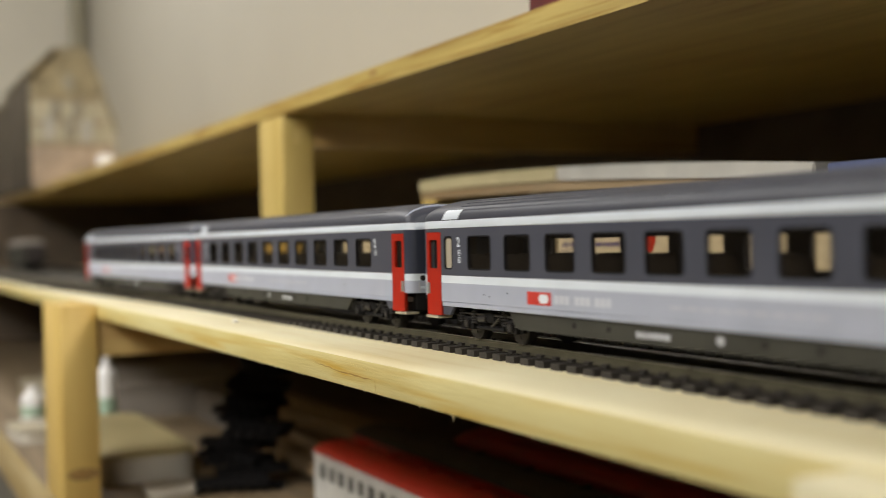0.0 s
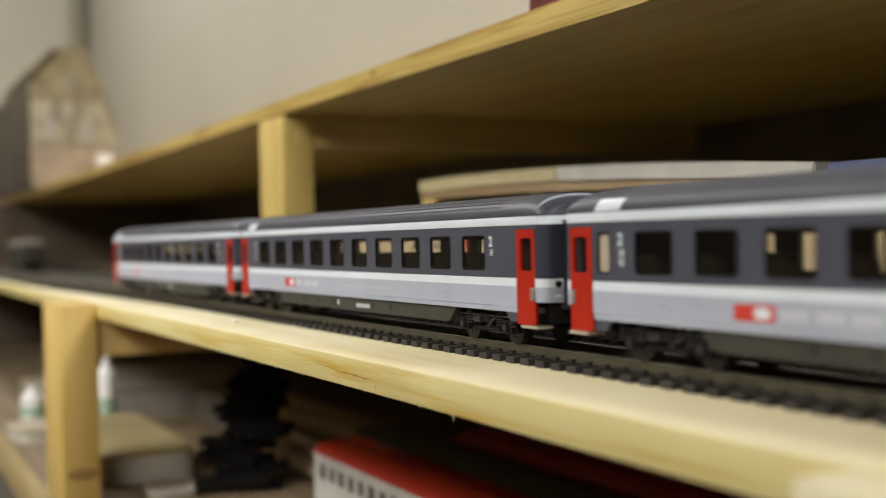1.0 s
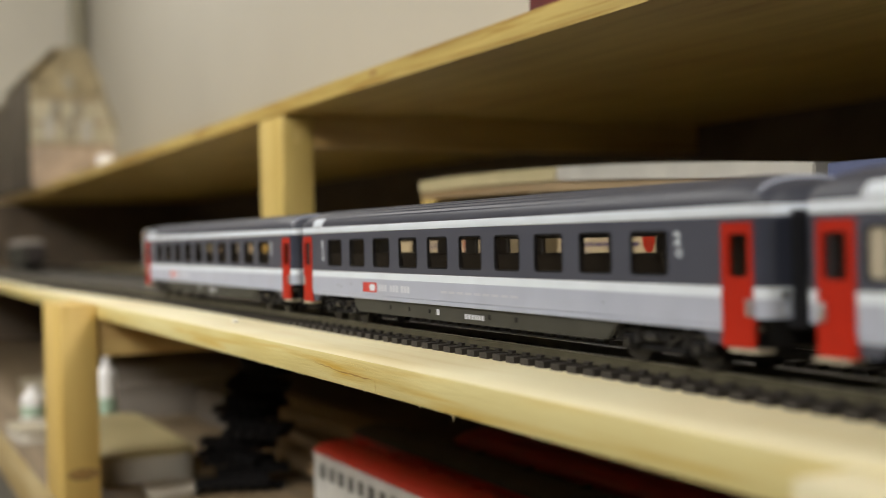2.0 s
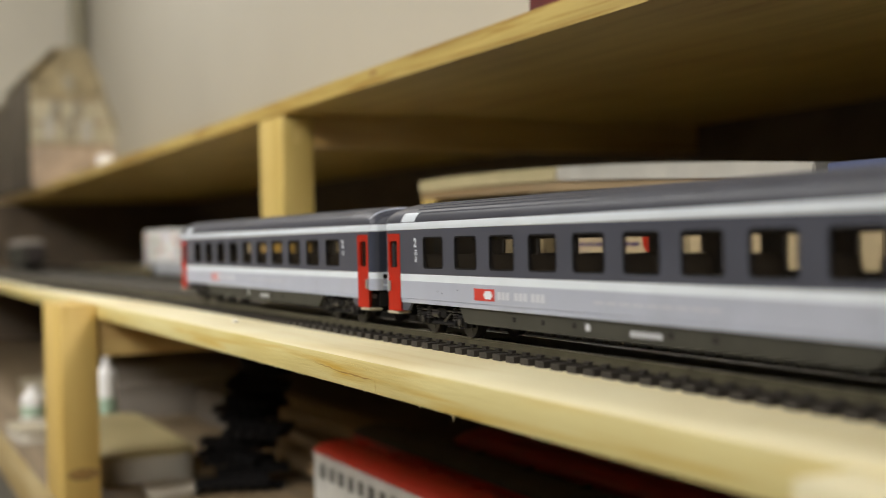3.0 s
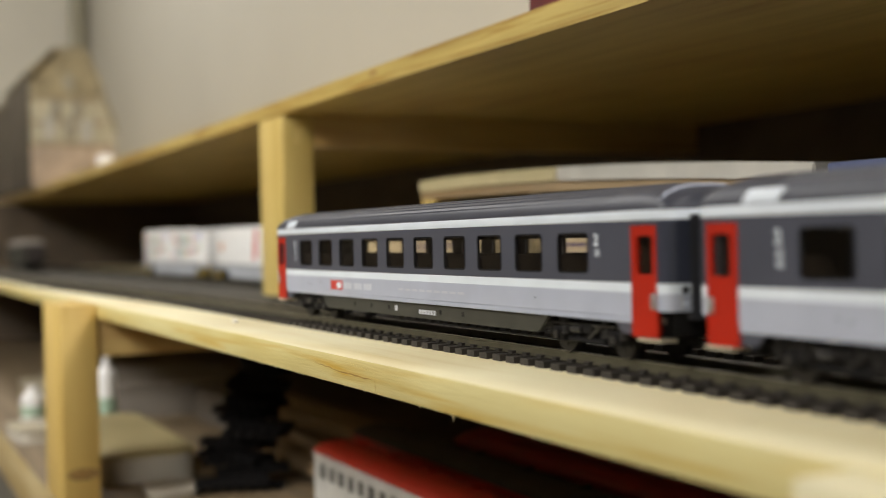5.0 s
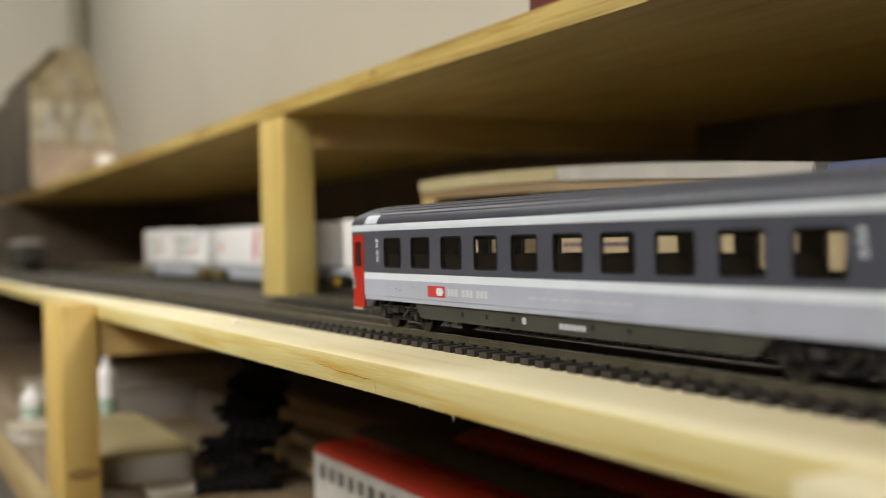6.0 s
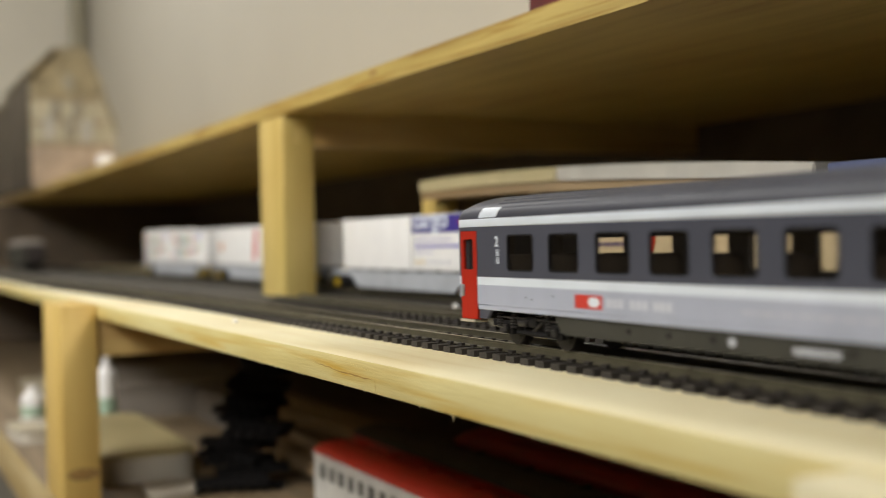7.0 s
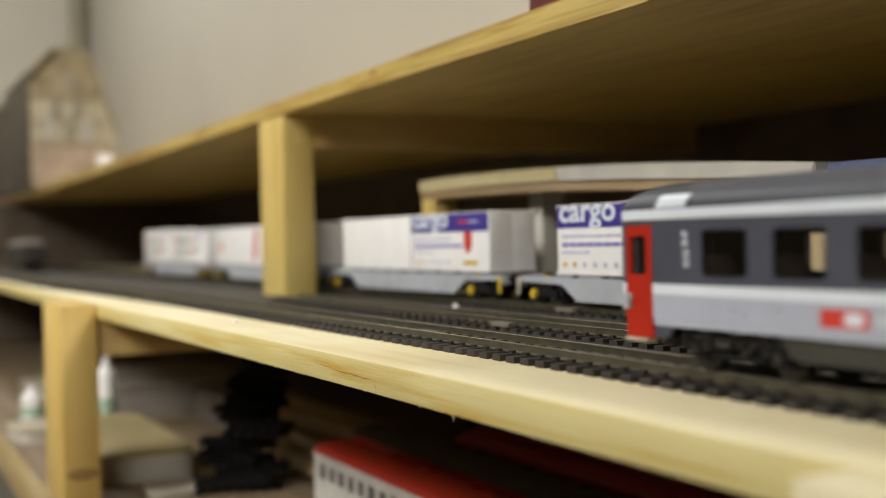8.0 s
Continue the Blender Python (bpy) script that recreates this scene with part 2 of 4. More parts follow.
shelf_board("shelf_board", -3690, 700, 119.6, 638, -182, -142, SHADEPLY, "dusty plywood shelf board of the level below, darkened for the low light there")


def edge_mark(x0, x1, z0, z1, thick, mat, name="wood_split", waver=0.6):
    """A wavering mark in the front edge of the track shelf, tapered at both ends."""
    n = 18
    top, low = [], []
    for i in range(n + 1):
        k = i / n
        z = z0 + (z1 - z0) * k + waver * noise.noise(Vector((x0 + 6 * k, z0, 3.1)))
        h = thick * (0.10 + math.sin(math.pi * k) ** 0.7 * (0.62 + 0.5 * noise.noise(Vector((9 * k, x0, 0.7)))))
        top.append((x0 + (x1 - x0) * k, z + h / 2))
        low.append((x0 + (x1 - x0) * k, z - h / 2))
    part(name, prism(top + low[::-1], FRONT - 0.06, FRONT + 0.25, "y"), mat, TRACK_SHELF)


def splinter(x, z, n, lean):
    """A torn fibre hanging from the sawn lower edge."""
    part("splinter", rod((x, FRONT + 0.4, z), (x + lean, FRONT + 0.1, z - n), 0.22, 5, None, 0.05), PINE, TRACK_SHELF)


def knot(parent, at, rx, rz, mat, axis="x"):
    """A flat oval knot let into a face."""
    pts = [(rx * math.cos(2 * math.pi * i / 20) * (1 + 0.12 * math.sin(3 * i)), rz * math.sin(2 * math.pi * i / 20)) for i in range(20)]
    bm = prism(pts, -0.25, 0.08, axis)
    if axis == "y":
        bm.free()
        bm = prism(pts, -0.08, 0.25, axis)
    bmesh.ops.translate(bm, vec=at, verts=bm.verts)
    part("knot", bm, mat, parent, "brown knot in the wood")


def upright(x0, x1, y0, y1, z0, z1, label, mat=PINE_UP):
    ob = part("shelf_post", box(x0, x1, y0, y1, z0, z1, 0.8), mat, None, "", W(0, 0))
    return tagged(ob, label, "post")


def crossbar(x0, x1, y0, y1, z0, z1, label):
    ob = part("shelf_crossbar", box(x0, x1, y0, y1, z0, z1, 0.8), PINE_Y, None, "", W(0, 0))
    return tagged(ob, label, "crossbar")


post = upright(-846, -793, 266.5, 289, TOP, UBOT - 0.35, "square yellowish pine post between the two shelves")
knot(post, (-793, 277, 107), 3.2, 5.0, RESIN)
crossbar(-815, -793.5, 289.5, 630, UBOT - 23, UBOT - 0.1, "rough pine crossbar under the upper shelf")
post = upright(-905, -826, 120, 144.3, -142, TOP - 0.5, "orange-tinged pine post fixed to the front of the shelf", PINE_POST)
knot(post, (-826, 133, -119), 10.5, 4.2, KNOT)
upright(-145, -66, 131, 144.3, -142, TOP - 0.5, "pale pine post fixed to the front of the shelf", PINE)
crossbar(-850, -828, 146, 630, TOP - 36, TOP - 10.1, "rough pine crossbar under the track shelf")
knot(UPPER_SHELF, (-629, UFRONT, UBOT + 6.4), 5.5, 1.5, KNOT, "y")

# splits, resin streaks and torn fibres along the front edge
for a, b, za, zb, th in ((-401, -376, -9.2, -10.4, 0.4), (-379, -347, -10.3, -10.7, 0.7)):
    edge_mark(a, b, za, zb, th, SPLIT)
edge_mark(-345.6, -344.9, -10.6, -13.9, 1.1, SPLIT, "saw_nick", 0.0)
for k in range(7):
    edge_mark(-366 + 2.3 * k, -365 + 2.3 * k, -6.5 - 0.1 * k, -7.4 - 0.1 * k, 0.35, RESIN, "scratch", 0.0)
rng = random.Random(11)
for k in range(22):
    splinter(-520 + 16.5 * k + rng.uniform(-9, 9), TOP - 9.9, rng.uniform(0.1, 0.55), rng.uniform(-0.8, 0.8))
splinter(-291, TOP - 9.9, 1.9, -0.5)

# ---- track ----
PITCH = 8.69


def bend(x):
    """Sideways shift of the front track where it swings off the straight."""
    k = min(1.0, max(0.0, (-700 - x) / 620))
    return -22.0 * k * k * (3 - 2 * k)


def lead(x):
    return math.atan((bend(x + 2) - bend(x - 2)) / 4)


def sleeper_mesh():
    bm = prism([(-2.6, TOP), (2.6, TOP), (2.35, -3.0), (-2.35, -3.0)], -15.6, 15.6, "y")
    for s in (-1, 1):
        for e in (-1, 1):
            box(-1.3, 1.3, s * 8.25 + e * 1.6 - 0.7, s * 8.25 + e * 1.6 + 0.7, -3.0, -2.1, 0, bm)
    return finish(bm, SLEEPER)


SLEEPER_MESH = sleeper_mesh()


def rail_bar(xs, bow, side):
    """A rail with foot, web and head, along the plan line."""
    prof = [(-1.1, -2.95), (1.1, -2.95), (1.1, -2.55), (0.35, -2.2), (0.35, -0.8), (0.5, -0.6), (0.5, -0.05), (0.4, 0), (-0.4, 0), (-0.5, -0.05), (-0.5, -0.6), (-0.35, -0.8), (-0.35, -2.2), (-1.1, -2.55)]
    bm = bmesh.new()
    rings = []
    for x in xs:
        rings.append([bm.verts.new((x, bow * bend(x) + side + p[0], p[1])) for p in prof])
    n = len(prof)
    for a, b in zip(rings, rings[1:]):
        for i in range(n):
            f = bm.faces.new((a[i], a[(i + 1) % n], b[(i + 1) % n], b[i]))
    bm.faces.new(rings[0])
    bm.faces.new(rings[-1])
    me = finish(bm, RAIL_SIDE)
    me.materials.append(RAILM)
    for p in me.polygons:
        if p.normal.z > 0.6 and p.center.z > -0.0003:
            p.material_index = 1
    return me


def track(yc, x0, x1, label, near, bow=0):
    t = thing("model_track", label, "track", "model tracks on the shelf", W(0, yc))
    xs = [x0 + (x1 - x0) * i / 80 for i in range(81)]
    for s in (-8.25, 8.25):
        part("rail", rail_bar(xs, bow, s), RAIL_SIDE, t, "metal rail with pale head and dark olive sides", soft=False)
    rest = bmesh.new()
    x = x1
    while x > x0:
        m = pose(x * MM, bow * bend(x) * MM, 0, 0, 0, math.degrees(bow * lead(x)))
        if near[0] < x < near[1]:
            part("sleeper", SLEEPER_MESH, SLEEPER, t, "", m, False)
        else:
            q = Matrix.Translation((x, bow * bend(x), 0)) @ Matrix.Rotation(bow * lead(x), 4, "Z")
            vs = [rest.verts.new(q @ Vector((sx * 2.45, sy * 15.6, z))) for z in (TOP, -3.0) for sx, sy in ((-1, -1), (1, -1), (1, 1), (-1, 1))]
            for f in ((4, 5, 6, 7), (0, 1, 5, 4), (1, 2, 6, 5), (2, 3, 7, 6), (3, 0, 4, 7)):
                rest.faces.new([vs[i] for i in f])
        x -= PITCH
    tagged(part("sleeper_row", rest, SLEEPER, t, "", None, False), kind="stuff")
    return t


tagged(part("track_mat", box(-2440, 560, 201, 372, TOP, TOP + 0.4, 0.1), MAT, None, "", W(0, 0)), "dark grey-brown mat under the rear tracks", "mat")
for z0, z1 in ((-142, -15.1), (TOP, UBOT)):
    # added end panel hides the lit end wall so the recess stays dark
    setting("end_panel", box(-2460, -2450, 90 if z0 < -100 else 150, 623.5, z0, z1 - 0.1), BACKING, "added dark brown panel keeping the shelf's far end dark", W(0, 0))
    setting("back_panel", box(-3690, 700, 624, 637.5, z0, z1 - 0.1), BACKING, "dark brown hardboard closing the back of the shelf", W(0, 0))
TRACKS = (193.2, 248.5, 317.0)
track(TRACKS[0], -2440, 690, "model railway track with dark sleepers along the shelf edge", (-1250, -110), 1)
track(TRACKS[1], -735, 690, "model railway siding with dark sleepers, empty", (-735, -250))
track(TRACKS[2], -2440, 690, "model railway track with dark sleepers under freight wagons", (-1000, -400))


# ---- passenger coaches ----
HW = 16.25
WIN = [(33.0 + 24.2 * i, 48.8 + 24.2 * i) for i in range(10)]
WZ0, WZ1 = 23.0, 34.1


def holed_panel(x0, x1, z0, z1, holes, y0, y1, r=1.5):
    """An upright panel with rounded openings that go through it."""
    bm = bmesh.new()
    cuts = sorted(holes)
    xs = [x0] + [(a[1] + b[0]) / 2 for a, b in zip(cuts, cuts[1:])] + [x1]
    for (a, b, c, d), lo, hi in zip(cuts, xs, xs[1:]):
        inner = rounded(a, b, c, d, r)
        outer = []
        cx, cz = (a + b) / 2, (c + d) / 2
        for px, pz in inner:
            dx, dz = px - cx, pz - cz
            k = min((hi - cx) / dx if dx > 1e-6 else ((lo - cx) / dx if dx < -1e-6 else 1e9), (z1 - cz) / dz if dz > 1e-6 else ((z0 - cz) / dz if dz < -1e-6 else 1e9))
            outer.append((cx + dx * k, cz + dz * k))
        pts = [(lo, z0), (hi, z0), (hi, z1), (lo, z1)]
        for p in pts:
            j = min(range(len(outer)), key=lambda i: (outer[i][0] - p[0]) ** 2 + (outer[i][1] - p[1]) ** 2)
            outer[j] = p
        n = len(inner)
        A = [bm.verts.new((p[0], y0, p[1])) for p in inner]
        B = [bm.verts.new((p[0], y0, p[1])) for p in outer]
        C = [bm.verts.new((p[0], y1, p[1])) for p in inner]
        D = [bm.verts.new((p[0], y1, p[1])) for p in outer]
        for i in range(n):
            j = (i + 1) % n
            bm.faces.new((A[i], A[j], B[j], B[i]))
            bm.faces.new((C[i], D[i], D[j], C[j]))
            bm.faces.new((A[i], C[i], C[j], A[j]))
    bmesh.ops.remove_doubles(bm, verts=bm.verts, dist=0.001)
    return bm


def roof_mesh():
    """The vaulted roof, drawn in at both ends, with long flutes."""
    bm = bmesh.new()
    us = [-1.75, -1.5, -1.0, -0.2, 0.8, 1.7, 2.62, 3.5, 5, 7.5, 10, 13, 17, 22, 24, 24.5, 150, 275.5, 276, 278, 283, 287, 290, 292.5, 295, 296.5, 297.38, 298.3, 299.2, 300.2, 301.0, 301.5, 301.75]
    rings = []
    na = 120
    for u in us:
        d = min(u, 300 - u)
        k = 1.0 if d >= 13 else math.sqrt(max(0.0, 1 - ((13 - d) / 15) ** 2))
        lift = 0.40 + 0.60 * k
        narrow = 1.0 if d > 2.62 else 1 - 0.21 * (1 - math.sqrt(max(0.0, 1 - ((2.62 - d) / 4.42) ** 2)))
        ring = []
        for i in range(na + 1):
            a = math.pi * i / na
            y = -HW * narrow * math.copysign(abs(math.cos(a)) ** 0.82, math.cos(a))
            z = 39.2 + 7.3 * lift * math.sin(a) ** 0.92
            if d > 24.2 and 12 < i < na - 12 and i % 8 < 2:
                z -= 0.95
            ring.append(bm.verts.new((u, y, z)))
        rings.append(ring)
    for a, b in zip(rings, rings[1:]):
        for i in range(na):
            bm.faces.new((a[i], a[i + 1], b[i + 1], b[i]))
    bm.faces.new(rings[0])
    bm.faces.new(rings[-1])
    return bm


def end_cap(left):
    """The rounded corner posts and end wall."""
    bm = bmesh.new()
    pts = []
    for i in range(7):
        a = radians(90 * i / 6)
        pts.append((2.6 - 4.4 * math.sin(a), -HW + 3.4 - 3.4 * math.cos(a)))
    pts = [(2.62, -HW)] + pts
    pts = pts + [(x, -y) for x, y in reversed(pts)]
    if not left:
        pts = [(300 - x, y) for x, y in pts]
    return pts


def end_band(left, z0, z1):
    return prism(end_cap(left) + [(6 if left else 294, HW - 1.2), (6 if left else 294, -HW + 1.2)], z0, z1, "z")


def bogie(parent, uc):
    b = part("bogie", box(-19, 19, -11.5, -10, 3.6, 5.6, 0.4), BLACK, parent, "black plastic bogie", pose((uc - 150) * MM, 0, 0))
    bm = box(-19, 19, 10, 11.5, 3.6, 5.6, 0.4)
    box(-5, 5, -11, 11, 4, 8, 0.5, bm)
    part("crossbeam", bm, BLACK, b)
    for s in (-1, 1):
        for e in (-14.35, 14.35):
            bm = box(e - 3, e + 3, s * 11.6 - 1.3, s * 11.6 + 1.3, 3.4, 7.6, 0.5)
            rod((e, s * 11.2, 5.3), (e, s * 13.4, 5.3), 1.7, 14, bm)
            for k in (-4.3, 4.3):
                rod((e + k, s * 11.5, 5.4), (e + k, s * 11.5, 10), 1.3, 10, bm)
            part("axle_box", bm, BLACK, b)
        bm = rod((-9, s * 12.2, 4.2), (9, s * 12.2, 4.2), 0.6, 8)
        box(-3.5, 3.5, s * 12 - 1.2, s * 12 + 1.2, 6.2, 9.5, 0.5, bm)
        for k in (-8, 8):
            rod((k, s * 11.8, 4.2), (k * 0.7, s * 11.8, 9.8), 0.5, 8, bm)
        part("damper", bm, BLACK, b)
        for e in (-14.35, 14.35):
            for k in (-4.3, 4.3):
                coil = bmesh.new()
                for z in (5.6, 6.5, 7.4, 8.3, 9.2):
                    rod((e + k, s * 12.3, z), (e + k, s * 12.3, z + 0.45), 1.45, 12, coil)
                part("coil_spring", coil, SPRING, b, "dark metal coil spring")
            part("axle_cover", rod((e, s * 13.4, 5.3), (e, s * 13.9, 5.3), 1.15, 14), SPRING, b)
        bm = rod((-6.2, s * 13.0, 7.2), (-1.2, s * 13.0, 7.2), 1.1, 12)
        rod((1.6, s * 12.8, 5.0), (7.4, s * 13.0, 8.2), 0.45, 8, bm)
        rod((-17, s * 12.6, 8.6), (17, s * 12.6, 8.6), 0.4, 8, bm)
        part("brake_cylinder", bm, SPRING, b)
    sets = []
    for e in (-14.35, 14.35):
        bm = rod((0, -10, 0), (0, 10, 0), 1.0, 10)
        for s in (-1, 1):
            rod((0, s * 7.2, 0), (0, s * 9.6, 0), 5.3, 32, bm)
            rod((0, s * 6.6, 0), (0, s * 7.2, 0), 5.9, 32, bm)
            rod((0, s * 9.6, 0), (0, s * 9.75, 0), 4.2, 24, bm)
            for h in range(4):
                a = h * math.pi / 2
                rod((3.1 * math.cos(a), s * 9.6, 3.1 * math.sin(a)), (3.1 * math.cos(a), s * 9.95, 3.1 * math.sin(a)), 0.5, 8, bm)
        w = part("wheelset", bm, WHEEL, b, "dark metal wheelset", pose(e * MM, 0, 5.3 * MM))
        sets.append(w)
    return sets


SPRING = paint("bogie_dark_metal", (0.032, 0.029, 0.028), 0.4, 0.3, 0.25)
WHEEL = paint("wheel_dark_metal", (0.026, 0.023, 0.021), 0.45, 0.5, 0.2)


def coach(narrow, label):
    """A model passenger coach; its origin is at mid-length on the rail head."""
    c = thing("passenger_coach", label, "coach", "coaches of the passing train")
    mid = pose(-150 * MM, 0, 0)

    def p(name, bm, mat, lab="", soft=True, parent=None):
        return part(name, bm, mat, parent or c, lab, mid if parent is None else None, soft)
    holes = [(a, b, WZ0, WZ1) for a, b in WIN]
    if narrow:
        holes = [(16.1, 22.2, WZ0, WZ1)] + holes
    for s in (-1, 1):
        y0, y1 = (-HW, -HW + 1.1) if s < 0 else (HW - 1.1, HW)
        hs = holes if s < 0 else [(300 - b, 300 - a, c0, d) for a, b, c0, d in holes]
        band = p("window_band", holed_panel(13.6, 286.4, 21.0, 36.8, hs, y0, y1), DARK_GREY, "dark grey painted window band")
        for a, b, z0, z1 in hs:
            k = 0.28 if s < 0 else -0.28
            yg = y0 + 0.45 if s < 0 else y1 - 0.45
            g = part("window_pane", prism(rounded(a + 0.02, b - 0.02, z0 + 0.02, z1 - 0.02, 1.45), yg, yg + k, "y"), FROST if b - a < 8 else PANE, band, "frosted cream pane" if b - a < 8 else "tinted clear pane", None, False)
            g.visible_shadow = False
            rim = bmesh.new()
            o, i2 = rounded(a + 0.01, b - 0.01, z0 + 0.01, z1 - 0.01, 1.45), rounded(a + 0.5, b - 0.5, z0 + 0.5, z1 - 0.5, 1.1)
            ya = y0 - 0.06 if s < 0 else y1 + 0.06
            yb = yg
            O1, I1, O2, I2 = ([rim.verts.new((q[0], yy, q[1])) for q in pts] for pts, yy in ((o, ya), (i2, ya), (o, yb), (i2, yb)))
            for j in range(len(o)):
                m = (j + 1) % len(o)
                rim.faces.new((O1[j], O1[m], I1[m], I1[j]))
                rim.faces.new((I1[j], I1[m], I2[m], I2[j]))
                rim.faces.new((O1[j], O2[j], O2[m], O1[m]))
            part("window_rim", rim, BLACK, band, "black rubber rim", None, False)
        p("white_stripe", box(13.6, 286.4, y0, y1, 18.5, 21.0), WHITE, "white stripe under the windows")
        p("cantrail", box(2.4, 297.6, y0 - (0.15 if s < 0 else 0), y1 + (0.15 if s > 0 else 0), 36.8, 39.3, 0.1), WHITE, "white stripe under the roof edge")
        low = p("lower_panel", box(13.6, 286.4, y0, y1, 12.3, 18.5), LIGHT_GREY, "light grey lower side panel")
        part("sill_panel", box(13.6, 286.4, y0 + (0.2 if s < 0 else 0), y1 - (0.2 if s > 0 else 0), 10.7, 12.22, 0.05), LIGHT_GREY, low)
        sk = [(57.5, 10.7), (61, 6.4), (63.5, 5.4), (236, 5.4), (238, 6.0), (243.5, 10.7)]
        q = p("underframe_skirt", prism(sk, y0 + 1.3 if s < 0 else y1 - 2.3, y0 + 2.3 if s < 0 else y1 - 1.3, "y"), UNDER, "olive grey equipment skirt")
        ys = y0 + 1.3 if s < 0 else y1 - 1.3
        ye = ys - 0.08 * (1 if s < 0 else -1)
        for u in (94.4, 111.3, 128.2, 172, 189):
            part("latch", prism(rounded(u - 0.7, u + 0.7, 7.5, 9.0, 0.3), min(ys, ye), max(ys, ye), "y"), BLACK, q, "", None, False)
        for a, b in (((155.6, 158.4), (123.6, 138.0)) if narrow else ((133.5, 136.3), (154.7, 168.6))):
            if s > 0:
                a, b = 300 - b, 300 - a
            if b - a < 4:
                part("marking", prism(rounded(a + 0.4, b - 0.4, 7.2, 9.2, 0.5), min(ys, ye), max(ys, ye), "y"), PALER, q, "small white marking", None, False)
            else:
                k = 6
                for i in range(k):
                    x0 = a + (b - a) * i / k
                    part("marking", box(x0 + 0.35, x0 + (b - a) / k - 0.35, min(ys, ye), max(ys, ye), 6.9, 8.5), PALER, q, "small white marking", None, False)
        # doors with their pillars
        for left in (True, False):
            def u(x):
                return x if left else 300 - x
            d0, d1 = sorted((u(2.7), u(13.5)))
            out = -0.12 if s < 0 else 0.12
            dp = p("door", holed_panel(d0, d1, 7.4, 35.5, [(min(u(4.5), u(11.0)), max(u(4.5), u(11.0)), 23.2, 32.9)], y0 + out, y1 + out, 0.9), RED, "signal red folding door")
            yg = y0 + 0.5 if s < 0 else y1 - 0.5
            g = part("door_pane", prism(rounded(min(u(4.5), u(11.0)) + 0.02, max(u(4.5), u(11.0)) - 0.02, 23.22, 32.88, 0.85), yg - 0.12, yg + 0.12, "y"), PANE, dp, "", None, False)
            g.visible_shadow = False
            yo = (y0 - 0.12) if s < 0 else (y1 + 0.12)
            yp = yo - 0.35 * (1 if s < 0 else -1)
            part("door_handle", box(min(u(2.9), u(5.0)), max(u(2.9), u(5.0)), min(yo, yp), max(yo, yp), 14.6, 18.4, 0.1), SILVER, dp, "silver grab handle")
            p("door_step", box(min(u(1.5), u(11.2)), max(u(1.5), u(11.2)), -HW - 0.2 if s < 0 else HW - 5, -HW + 5 if s < 0 else HW + 0.2, 6.3, 7.2, 0.2), CREAM, "cream plastic foot step")
            p("step_well", prism([(u(13.7), 10.65), (u(21.5), 10.65), (u(18.5), 7.8), (u(13.7), 7.8)], y0 + 0.5 if s < 0 else y1 - 1.5, y0 + 1.5 if s < 0 else y1 - 0.5, "y"), DARK_GREY)
            p("door_header", box(min(u(2.6), u(13.6)), max(u(2.6), u(13.6)), y0, y1, 35.6, 36.8), DARK_GREY)
        for ud, zd in ((44.0, 15.4), (47.5, 14.8), (59.0, 16.2), (238.0, 15.6)):
            yd = (y0 - 0.04, y0 + 0.1) if s < 0 else (y1 - 0.1, y1 + 0.04)
            p("socket", prism(rounded(ud - 0.28, ud + 0.28, zd - 0.28, zd + 0.28, 0.25, 3), yd[0], yd[1], "y"), DARK_GREY, "", False)
        # class figures and boxed pictograms
        flip = 0 if s < 0 else 180
        yo = y0 - 0.05 if s < 0 else y1 + 0.05
        for uc in (27.2, 271.0):
            m = pose((uc - 150 - (1.6 if s < 0 else -1.6)) * MM, yo * MM, 30.6 * MM, 90, 0, flip)
            letters("class_figure", "2", 4.4, WHITE, c, m, 0.12, "white class figure")
            for z in (28.6, 26.2):
                if uc > 200 and z < 28:
                    continue
                fr = bmesh.new()
                o, i2 = rounded(uc - 1.0, uc + 1.0, z - 0.95, z + 0.95, 0.3), rounded(uc - 0.75, uc + 0.75, z - 0.7, z + 0.7, 0.2)
                O1, I1 = ([fr.verts.new((q2[0], yo, q2[1])) for q2 in pts] for pts in (o, i2))
                for j in range(len(o)):
                    fr.faces.new((O1[j], O1[(j + 1) % len(o)], I1[(j + 1) % len(o)], I1[j]))
                box(uc - 0.4, uc + 0.4, min(yo, yo - 0.02), max(yo, yo + 0.02), z - 0.5, z + 0.4, 0, fr)
                p("pictogram", fr, WHITE, "", False)
        # emblem and illegible lettering
        lx = 70.9 if s < 0 else 300 - 84.4
        em = p("emblem", box(lx, lx + 13.5, min(yo, y0 if s < 0 else y1), max(yo, y0 if s < 0 else y1), 13.4, 17.2), EMBLEM, "red emblem plate with a pale device")
        bm = prism([(lx + 6.6, 15.3), (lx + 7.6, 16.6), (lx + 11.2, 16.6), (lx + 12.4, 15.3), (lx + 11.2, 14.0), (lx + 7.6, 14.0)], min(yo, yo - 0.06 * (1 if s < 0 else -1)), max(yo, yo - 0.06 * (1 if s < 0 else -1)), "y")
        part("device", bm, WHITE, em, "", None, False)
        x0 = 86.3 if s < 0 else 300 - 115
        for g0 in (0, 10.6, 20.6):
            for k in range(3):
                a = x0 + g0 + k * 2.75
                p("lettering_bar", box(a, a + 2.1, min(yo, yo + 0.04), max(yo, yo + 0.04), 14.1, 16.5), PALER, "", False)
        a = 140 if s < 0 else 100
        for k in range(9):
            p("lettering_bar", box(a + k * 6, a + k * 6 + 4.6, min(yo, yo + 0.03), max(yo, yo + 0.03), 14.9, 15.7), PALE, "", False)
